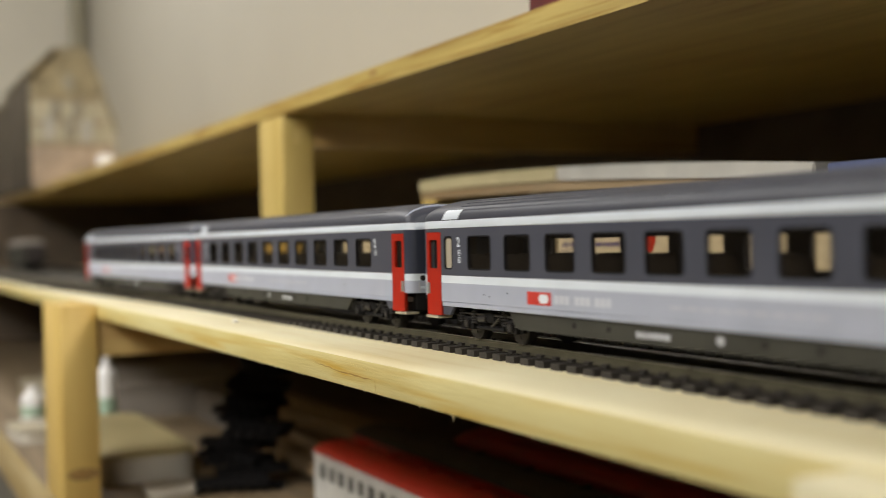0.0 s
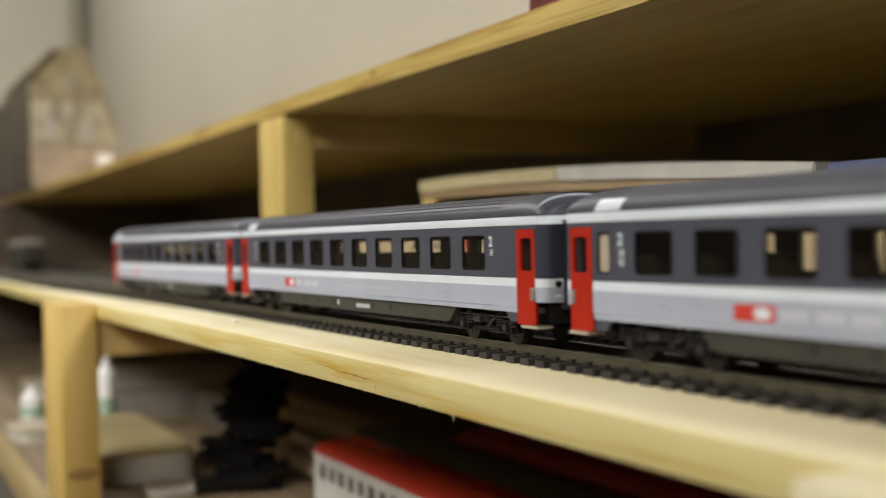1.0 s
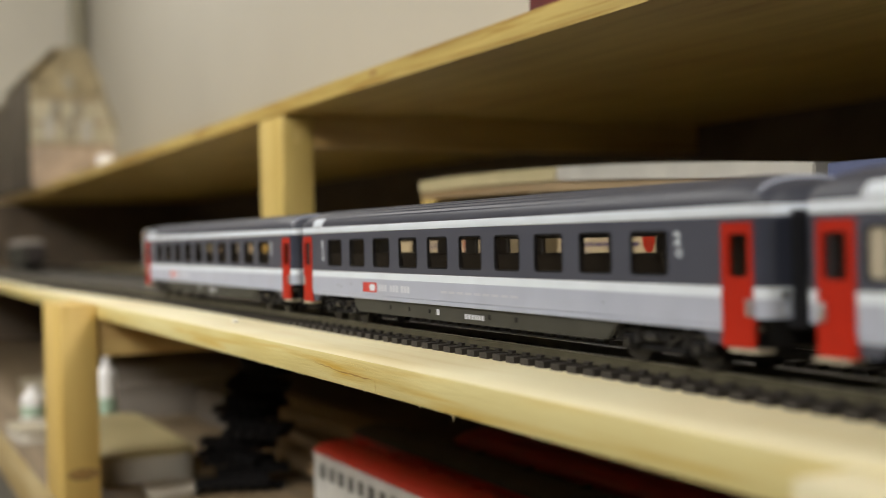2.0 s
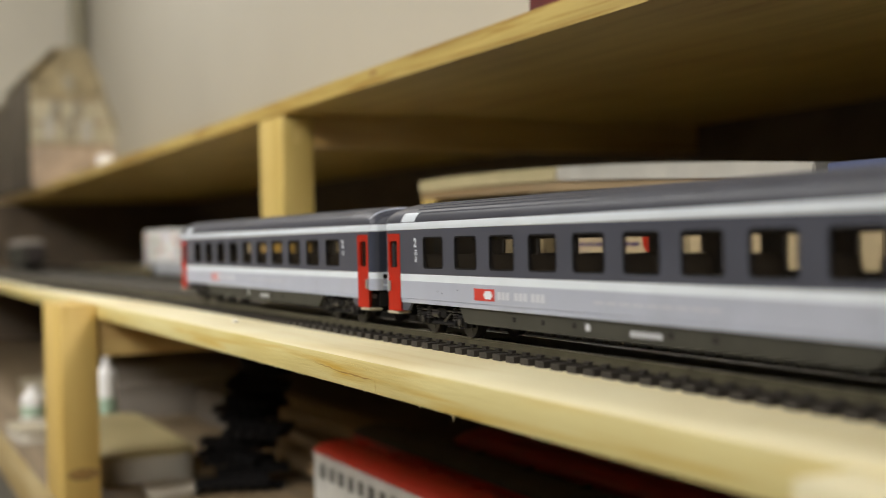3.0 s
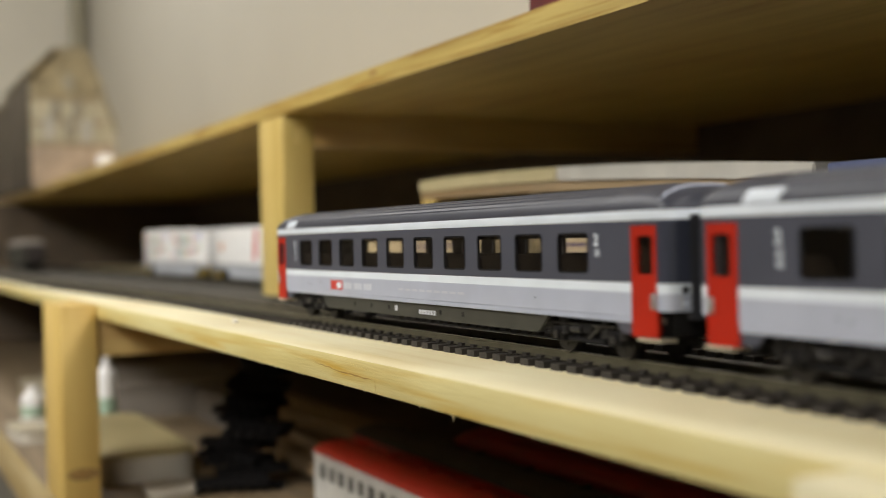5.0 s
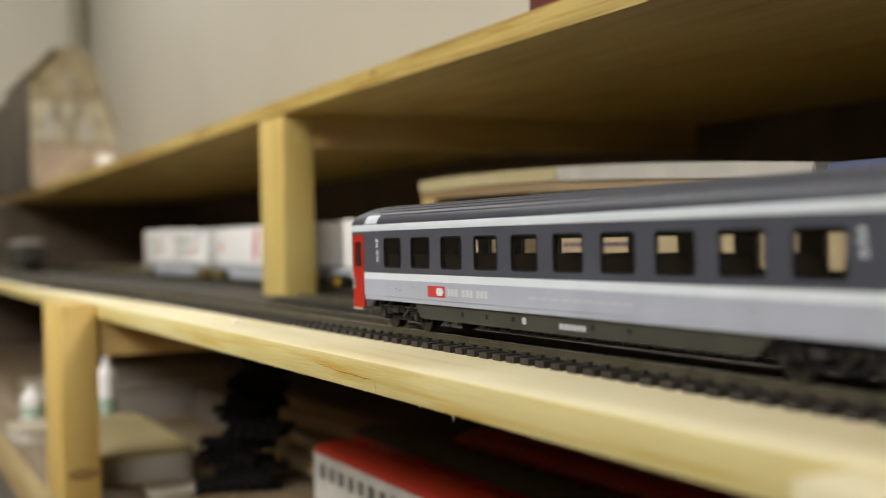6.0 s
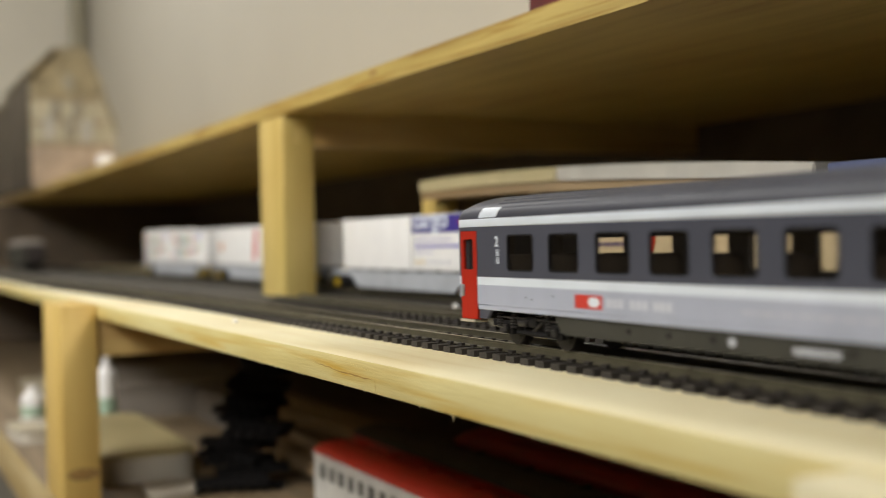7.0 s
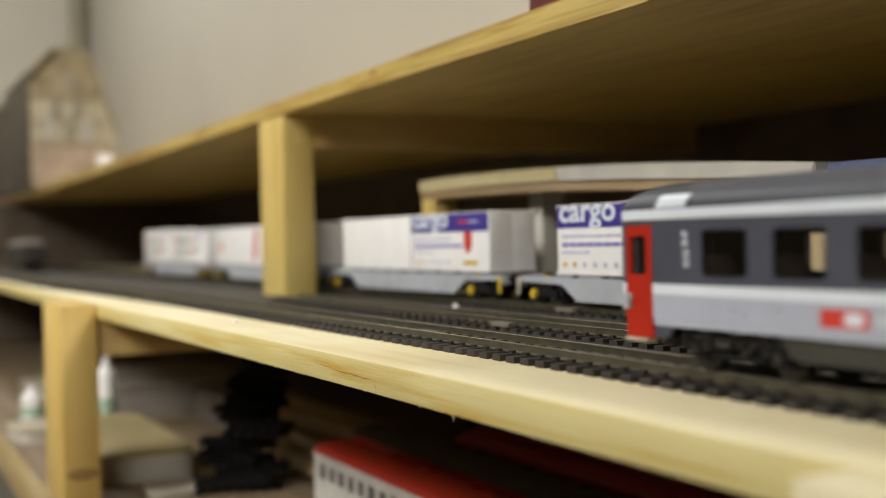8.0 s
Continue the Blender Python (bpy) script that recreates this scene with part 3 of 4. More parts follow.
    # ends
    for left in (True, False):
        def u(x):
            return x if left else 300 - x
        p("end_wall", end_band(left, 21.0, 36.8), END_SHADE, "dark grey rounded end wall, darkened as the less lit side")
        p("end_stripe", end_band(left, 18.5, 21.0), WHITE)
        p("end_apron", end_band(left, 14.1, 18.5), LIGHT_GREY)
        p("end_cornice", end_band(left, 36.8, 39.3), WHITE)
        for s in (-1, 1):
            rod_b = rod((u(-1.5), s * 11.2, 19.4), (u(-2.2), s * 11.2, 19.4), 1.0, 18)
            p("tail_lamp", rod_b, BLACK, "small dark tail lamp")
            p("end_marking", box(min(u(-1.7), u(-1.9)), max(u(-1.7), u(-1.9)), s * 11.2 - 0.9, s * 11.2 + 0.9, 15.6, 16.5), WHITE)
            p("handrail", rod((u(-2.2), s * 12.6, 14.4), (u(-2.2), s * 12.6, 18), 0.25, 8), SILVER)
        zig = [(u(-0.1 - 0.4 * k), -9.5 if k % 2 else -8.7) for k in range(16)]
        bm = prism(zig + [(x, -y) for x, y in reversed(zig)], 12.0, 38.0, "z")
        p("gangway", bm, DARK_END, "black folded gangway bellows")
        bm = box(min(u(1), u(16)), max(u(1), u(16)), -12.5, 12.5, 7.6, 14.0, 0.3)
        p("buffer_beam", bm, BLACK)
        p("coupler", box(min(u(-3), u(14)), max(u(-3), u(14)), -2.0, 2.0, 4.0, 6.4, 0.4), BLACK)
        # pale arc for the highlight on the roof edge, inner end only
        if not left:
            bm = bmesh.new()
            prev = None
            for i in range(25):
                a = math.pi * (0.02 + 0.96 * i / 24)
                yy, zz = -HW * 0.955 * math.copysign(abs(math.cos(a)) ** 0.82, math.cos(a)), 39.3 + 7.3 * 0.83 * math.sin(a) ** 0.92
                cur = Vector((u(2.4), yy, zz + 0.1))
                if prev is not None:
                    rod(prev, cur, 0.45, 8, bm)
                prev = cur
            p("roof_glint", bm, LIGHT_GREY, "pale painted highlight along the roof end's edge")
    roof = p("roof", roof_mesh(), ROOF_GREY, "dark grey vaulted roof with fine flutes")
    # white plates on the roof slope
    for s, a, b in ((-1, 15.1, 26.6), (1, 273.4, 284.9)):
        bm = bmesh.new()
        rows = []
        for i in range(9):
            z = 0.25 + 3.1 * i / 8
            st = (z / 7.3) ** (1 / 0.92)
            y = HW * (math.sqrt(max(0, 1 - st * st)) ** 0.82) + 0.12
            sh = -1.6 * s * i / 8
            rows.append([bm.verts.new((a + sh, s * y, 39.25 + z + 0.1)), bm.verts.new((b + sh, s * y, 39.25 + z + 0.1)), ])
        for r0, r1 in zip(rows, rows[1:]):
            bm.faces.new((r0[0], r0[1], r1[1], r1[0]))
        ex = bmesh.ops.extrude_face_region(bm, geom=list(bm.faces))
        bmesh.ops.translate(bm, vec=(0, -s * 0.25, -0.05), verts=[v for v in ex["geom"] if isinstance(v, bmesh.types.BMVert)])
        part("roof_plate", bm, WHITE, roof, "white plate on the roof slope")
    # inside: floor, bulkheads and seats
    p("floor_pan", box(4, 296, -HW + 1.2, HW - 1.2, 10.8, 12.5), INSIDE)
    p("ceiling_panel", box(4, 296, -HW + 1.2, HW - 1.2, 37.6, 38.6), INSIDE)
    for s in (-1, 1):
        p("luggage_rack", box(16, 284, min(s * (HW - 4.6), s * (HW - 1.3)), max(s * (HW - 4.6), s * (HW - 1.3)), 32.6 if s > 0 else 34.3, 35.0, 0.1), INSIDE)
    for uu in (14.5, 285.5):
        bm = box(uu - 0.5, uu + 0.5, -HW + 1.2, -3.4, 12.5, 37.5)
        box(uu - 0.5, uu + 0.5, 3.4, HW - 1.2, 12.5, 37.5, 0, bm)
        p("bulkhead", bm, INSIDE)
    for i in range(11):
        uu = 28.8 + i * 24.2
        for s in (-1, 1):
            y0, y1 = (4.6, 13.6) if s > 0 else (-13.6, -4.6)
            bm = prism([(uu - 3.0, 12.6), (uu + 3.0, 12.6), (uu + 2.6, 22.5), (uu + 1.6, 27.2), (uu + 0.8, 28.0), (uu - 0.8, 28.0), (uu - 1.6, 27.2), (uu - 2.6, 22.5)], y0, y1, "y")
            box(uu - 7.6, uu + 7.6, y0, y1, 16, 18.0, 0.3, bm)
            p("seat", bm, SEAT)
    sets = bogie(c, 150 - 109.2) + bogie(c, 150 + 109.2)
    return c, sets


EMBLEM = paint("emblem_red", (0.60, 0.045, 0.03), 0.4, 0, 0.05)
PALER = paint("pale_white_lettering", (0.60, 0.62, 0.68), 0.45, 0, 0.05)
PALE = paint("pale_lettering", (0.50, 0.515, 0.58), 0.45, 0, 0.05)

COACHES = [coach(True, "grey and white model passenger coach with narrow end window"),
           coach(False, "grey and white model passenger coach with red doors, mid-train"),
           coach(False, "grey and white model passenger coach at the train's tail")]


# ---- freight wagons and their containers ----
def flat_wagon(x0, length, label):
    """A container flat wagon with fish-belly sides on two bogies."""
    w = thing("flat_wagon", label, "wagon", "freight wagons on the rear track", W(x0 + length / 2, TRACKS[2]))
    h = length / 2
    part("deck", box(-h + 6, h - 6, -13, 13, 10.6, 12.6, 0.3), WAGON, w)
    for s in (-1, 1):
        a, b = sorted((s * 12.0, s * 14.0))
        part("side_girder", prism([(-h + 4, 13.6), (h - 4, 13.6), (h - 4, 11.0), (h - 44, 10.0), (h - 56, 3.0), (h - 58, 2.4), (-h + 58, 2.4), (-h + 56, 3.0), (-h + 44, 10.0), (-h + 4, 11.0)], a, b, "y"), WAGON, w, "pale grey fish-belly girder")
        for k in range(9):
            x = -h + 30 + k * (length - 60) / 8
            part("twist_lock", box(x - 1.6, x + 1.6, s * 13 - 1, s * 13 + 1, 13.6, 14.7, 0.2), YELLOW if k in (0, 8) else BLACK, w)
    for e in (-1, 1):
        part("end_beam", box(min(e * h, e * (h - 5)), max(e * h, e * (h - 5)), -14, 14, 8.5, 13.4, 0.4), WAGON, w)
        for s in (-1, 1):
            bm = rod((e * h, s * 10, 11.5), (e * (h + 5.5), s * 10, 11.5), 1.2, 12)
            rod((e * (h + 5.2), s * 10, 11.5), (e * (h + 6.4), s * 10, 11.5), 2.9, 18, bm)
            part("buffer", bm, BLACK, w)
            part("step_handle", box(e * (h - 3) - 1.6, e * (h - 3) + 1.6, s * 14.4 - 0.4, s * 14.4 + 0.4, 4.0, 12.8, 0.2), YELLOW if e > 0 else CREAM, w, "shunter's handle")
        b = part("bogie", box(-15, 15, -12.5, -10.5, 3.4, 7.4, 0.5), BLACK, w, "black bogie", pose(e * (h - 27) * MM, 0, 0))
        part("bogie_side", box(-15, 15, 10.5, 12.5, 3.4, 7.4, 0.5), BLACK, b)
        part("bolster", box(-4, 4, -12, 12, 5, 10, 0.5), BLACK, b)
        for k in (-10.3, 10.3):
            bm = rod((k, -9.2, 5.2), (k, 9.2, 5.2), 1.0, 10)
            for s in (-1, 1):
                rod((k, s * 7.0, 5.2), (k, s * 9.4, 5.2), 5.2, 28, bm)
                rod((k, s * 6.5, 5.2), (k, s * 7.0, 5.2), 5.8, 28, bm)
            part("wheelset", bm, WHEEL, b)
            for s in (-1, 1):
                part("axle_cap", rod((k, s * 12.5, 5.0), (k, s * 14.2, 5.0), 2.5, 18), YELLOW if k < 0 else BLACK, b, "axle cap")
    part("coupler", rod((h - 4, 0, 8), (h + 7, 0, 8), 1.1, 10), BLACK, w)
    return w


def container(x0, x1, kind, label, extra=0.0):
    """A swap body: sides with shallow ribs, end doors, corner castings."""
    c = thing("freight_container", label, "container", "containers on the freight wagons", W(x0, TRACKS[2], 14.75))
    n = x1 - x0
    hw, hh = 14.2, 33.2 + extra
    part("body", box(0, n, -hw, hw, 0, hh, 0.5), BOXWHITE, c, "white ribless box body")
    for s in (-1, 1):
        for a, b in ((0.6, 1.6), (hh - 1.8, hh - 0.6)):
            part("side_rail", box(0.5, n - 0.5, min(s * hw, s * (hw + 0.25)), max(s * hw, s * (hw + 0.25)), a, b, 0.1), BOXWHITE, c)
    for x in (0, n):
        for s in (-1, 1):
            for z in (0, hh):
                part("corner_casting", box(x - 0.25 if x == 0 else x - 2.0, 2.0 if x == 0 else x + 0.25, min(s * (hw - 1.6), s * (hw + 0.3)), max(s * (hw - 1.6), s * (hw + 0.3)), 0 if z == 0 else hh - 1.6, 1.6 if z == 0 else hh + 0.15, 0.15), BOXGREY, c)
        d = -1 if x == 0 else 1
        for s in (-1, 1):
            part("end_door", box(min(x, x + d * 0.3), max(x, x + d * 0.3), min(s * 0.3, s * 13.2), max(s * 0.3, s * 13.2), 1.2, hh - 1.2, 0.1), BOXGREY, c, "pale grey end door")
    yo = -hw - 0.28

    def flat(name, a, b, z0, z1, mat, lab="", lift=0.0):
        return part(name, box(a, b, yo - lift - 0.05, yo + 0.2, z0, z1), mat, c, lab, None, False)
    if kind == "cargo":
        flat("blue_band", 0.8, n - 0.8, 22.4, hh - 0.6, BLUE, "deep blue band along the top")
        word = letters("lettering", "cargo", 15.0, WHITE, c, pose(2.6 * MM, (yo - 0.12) * MM, 25.4 * MM, 90, 0, 0), 0.35, "white cargo lettering")
        word.data.transform(Matrix.Diagonal((1.42, 1, 1, 1)))
        part("red_mark", prism([(n - 29, 22.3), (n - 20, 22.3), (n - 20, 15.0), (n - 22.5, 11.0), (n - 25.5, 10.4), (n - 29, 14.0)], yo - 0.1, yo + 0.2, "y"), EMBLEM, c, "red pennant mark", None, False)
        flat("band_mark", n - 36, n - 24, 27.0, 28.6, EMBLEM, "small red mark on the band", 0.05)
        flat("band_mark", n - 23, n - 12, 27.2, 28.4, PALEBLUE, "", 0.05)
        for k in range(9):
            flat("lettering_bar", 5 + k * 7.0, 5 + k * 7.0 + 6.0, 13.6, 15.4, MIDBLUE, "", 0.05)
        for k in range(7):
            flat("lettering_bar", 5 + k * 7.2, 5 + k * 7.2 + 6.0, 17.8, 19.0, PALEBLUE, "", 0.05)
        for k in range(4):
            flat("lettering_bar", 5 + k * 6.2, 5 + k * 6.2 + 5.0, 10.4, 11.4, PALEBLUE, "", 0.05)
        for k in range(6):
            flat("marking", 6 + k * 8.5, 8.2 + k * 8.5, 4.0, 6.2, YELLOW if k in (0, 1) else PALE, "", 0.05)
        flat("marking", n - 30, n - 14, 3.8, 6.2, YELLOW, "", 0.05)
    if kind == "art":
        cols = (ORANGE, PALEGREEN, PALEBLUE, EMBLEM)
        for k in range(16):
            a = 2 + (k % 8) * (n - 14) / 8
            z = 4 + (k * 37 % 9) + 13 * (k // 8)
            part("printed_patch", prism(rounded(a, a + 6 + k * 5 % 7, z, z + 6 + k % 4, 2.2), yo - 0.05, yo + 0.2, "y"), cols[(k * 7 + k // 3) % 4 if k % 8 == 6 else (k * 2 + k // 3) % 3], c, "faded printed colour patch", None, False)
    if kind == "red_end":
        part("printed_patch", prism([(n - 23, 5), (n - 13, 5), (n - 9, 30), (n - 18, 30)], yo - 0.05, yo + 0.2, "y"), EMBLEM, c, "red printed slash", None, False)
        part("printed_patch", prism(rounded(12, 22, 12, 20, 3), yo - 0.05, yo + 0.2, "y"), ORANGE, c, "faded orange patch", None, False)
    return c


MIDBLUE = paint("mid_blue_print", (0.22, 0.20, 0.52), 0.5, 0, 0.08)
PALEBLUE = paint("faded_blue_print", (0.5, 0.5, 0.68), 0.5, 0, 0.08)
PALEGREEN = paint("faded_green_print", (0.38, 0.52, 0.38), 0.5, 0, 0.08)
ORANGE = paint("faded_orange_print", (0.72, 0.36, 0.20), 0.5, 0, 0.08)
for x0, n, lab in ((-1418, 290, "pale grey container flat wagon at the end of the freight train"), (-1112, 290, "pale grey container flat wagon passing behind the post"),
                   (-806, 258, "pale grey container flat wagon with yellow axle caps"), (-534, 258, "pale grey container flat wagon with yellow axle caps")):
    flat_wagon(x0, n, lab)
container(-1412, -1282, "art", "white container with faded coloured prints", 2.6)
container(-1276, -1140, "art", "white container with faded coloured prints")
container(-1100, -962, "red_end", "white container with a red printed slash")
container(-955, -832, "plain", "plain white container half hidden by the post")
container(-775, -664, "plain", "plain white container on a flat wagon")
container(-661, -562, "cargo", "white container with blue band and cargo lettering")
container(-493, -394, "cargo", "white container with blue band and cargo lettering")
container(-391, -290, "plain", "plain white container on a flat wagon")

OLIVE_BLOCK = paint("dull_olive", (0.17, 0.155, 0.11), 0.7, 0, 0.15, 60)
CARD = paint("cream_card", (0.44, 0.39, 0.28), 0.7, 0, 0.1, 20)
# blocks put in for unidentified pale patches on the sleepers, and crumbs between tracks
for x, y, z, a, b, turn in ((-426, 235.4, -2.95, 14, 4.5, 3), (-446, 260.4, -2.95, 13, 4.5, -2), (-487, 304.0, -2.95, 15, 5, 2), (-408, 191, -2.95, 13, 8, 4)):
    ob = part("olive_block", box(-a / 2, a / 2, -b / 2, b / 2, 0, 2.0, 0.5), OLIVE_BLOCK, None, "", W(x, y, z) @ pose(0, 0, 0, 0, 0, turn))
    tagged(ob, "small dull olive block lying on the sleepers", "scrap", "scraps between the tracks")
bm = bmesh.new()
bmesh.ops.create_icosphere(bm, subdivisions=2, radius=1.7)
for v in bm.verts:
    v.co *= 1 + 0.25 * noise.noise(v.co * 0.6)
tagged(part("plaster_crumb", bm, BOXWHITE, None, "", W(-566, 284, TOP + 2.5)), "small white plaster crumb beside the track", "crumb", "scraps between the tracks")
bm = bmesh.new()
bmesh.ops.create_icosphere(bm, subdivisions=2, radius=1.2)
for v in bm.verts:
    v.co = Vector((v.co.x * 1.8, v.co.y, v.co.z * 0.7)) * (1 + 0.3 * noise.noise(v.co * 0.8))
tagged(part("plaster_crumb", bm, BOXWHITE, None, "", W(-566, 164, TOP + 0.8)), "small white plaster crumb on the shelf edge", "crumb", "scraps between the tracks")

# ---- back of the track level ----
CREAMBOARD = paint("cream_board", (0.50, 0.43, 0.24), 0.7, 0, 0.1, 25)


def ramp_z(x):
    return 73.3 - 0.000118 * (x + 690) ** 2


SLATWOOD = wood("brown_slat_wood", (0.38, 0.275, 0.15), (0.25, 0.17, 0.09), 0, 0.75, streak=0.8)
ramp = thing("curved_ramp", "curved ramp board, pine and pale foam, on legs", "ramp", "", W(0, 0))
for name, a, b, mat, lab in (("pine_board", -740, -562, CREAMBOARD, "yellowish pine ramp board"), ("foam_board", -561.8, -365, FOAM, "pale foam ramp board")):
    xs = [a + (b - a) * i / 14 for i in range(15)]
    part(name, prism([(x, ramp_z(x)) for x in xs] + [(x, ramp_z(x) - 7.5) for x in reversed(xs)], 345, 400, "y", None, 0.8), mat, ramp, lab)
    # brown lower layer, coloured for the shade below the bright top
    part("shade_strip", prism([(x, ramp_z(x) - 7.6) for x in xs] + [(x, ramp_z(x) - 13) for x in reversed(xs)], 347, 399, "y"), SLATWOOD, ramp, "brown strip carrying the board's shaded lower half")
part("leg", box(-740, -722, 347, 365, TOP, ramp_z(-731) - 13.2, 0.8), PINE_UP, ramp)
part("leg", box(-628, -612, 366, 382, TOP, ramp_z(-620) - 13.2, 0.8), FOAM, ramp, "pale foam support")
part("brace", box(-721, -400, 392, 400, 34, 48, 0.8), PINE_Y, ramp)
part("leg", box(-400, -382, 380, 398, TOP, ramp_z(-391) - 13.2, 0.8), PINE_UP, ramp)
ob = part("cardboard_box", box(-358, -250, 345, 420, TOP, 60, 1.0), BLUEGREY, None, "", W(0, 0))
tagged(ob, "dark blue cardboard box at the back of the shelf", "box")


# ---- upper shelf: model house and red wagon ----
UT = UBOT + 9.8
PLASTER = paint("house_plaster", (0.44, 0.40, 0.29), 0.8, 0, 0.12, 25, 0.4, 200)
TIMBER = paint("house_timber", (0.27, 0.20, 0.12), 0.8, 0, 0.2, 40)
TILES = paint("house_tiles", (0.30, 0.25, 0.15), 0.8, 0, 0.25, 30, 0.4, 150)
PINKISH = paint("house_base_stone", (0.40, 0.31, 0.23), 0.85, 0, 0.2, 30, 0.5, 150)
DIMGLASS = paint("house_window_dark", (0.24, 0.22, 0.17), 0.3, 0, 0.15)


# brown darkened to stand for the unlit side of the houses
SIDESHADE = paint("house_shaded_boards", (0.085, 0.066, 0.040), 0.85, 0, 0.25, 30, 0.4, 150)


PALEPANE = paint("house_window_pale", (0.42, 0.41, 0.38), 0.3, 0, 0.15)


VERGE = paint("house_dark_verge", (0.085, 0.060, 0.028), 0.8, 0, 0.2, 40)


def model_house(x, y, wide, deep, eave, ridge, label):
    """A tall town house; its gable looks down the shelf, half-hipped, with a steep slope on the wall side."""
    h = thing("model_house", label, "house", "model houses on the upper shelf", W(x, y, UT))
    base = eave * 0.36
    lip = [(0, eave), (wide * 0.28, ridge - 4), (wide * 0.65, ridge), (wide * 0.81, ridge - 58 * ridge / 228), (wide, eave * 0.50)]
    part("base_storey", box(-deep, 1.2, -0.8, wide + 0.8, 0, base, 1), PINKISH, h, "pinkish stone ground storey")
    part("wall", prism([(0, base)] + lip + [(wide, base)], -deep, 0, "x"), PLASTER, h, "plastered gable wall")
    for a, b in zip(lip, lip[1:]):
        dy, dz = b[0] - a[0], b[1] - a[1]
        n = math.hypot(dy, dz)
        oy, oz = -dz / n * 5, dy / n * 5
        part("roof", prism([(a[0] + oy * 0.05, a[1] + oz * 0.05), (b[0] + oy * 0.05, b[1] + oz * 0.05), (b[0] + oy, b[1] + oz), (a[0] + oy, a[1] + oz)], -deep - 5, 6, "x"), TILES, h, "olive brown tiled roof slope")
    a, b = lip[0], lip[1]
    part("bargeboard", prism([(a[0] - 6, a[1] - 10), (a[0] + 2, a[1] - 12), (b[0] + 6, b[1] - 5), (b[0], b[1] + 6)], 2.2, 7.5, "x"), VERGE, h, "dark brown bargeboard")
    part("gable_cladding", prism([(2, eave * 0.80), (2, eave - 2), (wide * 0.28, ridge - 7), (wide * 0.64, ridge - 3), (wide * 0.79, ridge * 0.74), (wide * 0.83, eave * 0.80)], 0.2, 2.0, "x"), TILES, h, "olive brown shingled gable")
    for yy, z, tall, mat in ((0.22, 0.42, 0.20, PALEPANE), (0.66, 0.40, 0.20, PALEPANE), (0.46, 0.42, 0.20, DIMGLASS), (0.30, 0.60, 0.16, DIMGLASS), (0.55, 0.60, 0.16, DIMGLASS), (0.45, 0.86, 0.14, DIMGLASS)):
        cy = wide * yy
        win = part("window", box(1.0, 2.6, cy - 8, cy + 8, eave * z, eave * (z + tall), 0.3), mat, h, "dim small window")
        part("window_frame", box(2.65, 3.4, cy - 0.8, cy + 0.8, eave * z, eave * (z + tall)), PLASTER, win)
        part("sill", box(2.65, 4.6, cy - 9, cy + 9, eave * z - 2, eave * z - 0.1), PLASTER, win)
    for z in (0.38, 0.57, 0.78):
        part("timber", box(0.1, 1.5, 0, wide * (0.97 if z < 0.5 else 0.88 if z < 0.7 else 0.80), eave * z - 2, eave * z + 2), TIMBER, h)
    # boards added over the left side, dark to carry its shade
    for k in range(14):
        part("board", box(-deep * (k + 1) / 14 + 0.6, -deep * k / 14, -2.6, -0.9, 1, eave - 3, 0.3), SIDESHADE, h, "dark brown board, toned for the shaded house side")
    part("chimney", box(-60, -46, wide * 0.4, wide * 0.5, ridge - 6, ridge + 12, 0.5), PINKISH, h)
    return h


model_house(-2035, 258, 134, 330, 185, 226, "beige model town house with olive brown roof")
model_house(-2375, 256, 120, 260, 172, 205, "dim brown model town house behind another")
DARKRED = paint("stored_dark_red", (0.24, 0.014, 0.012), 0.45, 0, 0.12)
OXBLOOD = paint("oxblood_red", (0.12, 0.018, 0.020), 0.5, 0, 0.15)
w = thing("red_wagon", "dark red model wagon on the upper shelf", "wagon", "", W(-468, 275, UT))
part("body", box(0, 120, 0, 30, 2.2, 36, 1.0), OXBLOOD, w)
part("roof", prism([(0, 36), (30, 36), (27, 40), (15, 42.5), (3, 40)], -1, 121, "x"), UNDER, w)
part("underframe", box(2, 118, 4, 26, 0.1, 2.1, 0.3), BLACK, w)
ob = part("paper_scrap", box(-12, 12, -9, 9, 0, 24, 2.5), BOXWHITE, None, "", W(-1640, 302, UT))
tagged(ob, "crumpled white scrap of paper on the shelf", "paper")


# ---- level below: stored trains and clutter ----
LT = -142.0


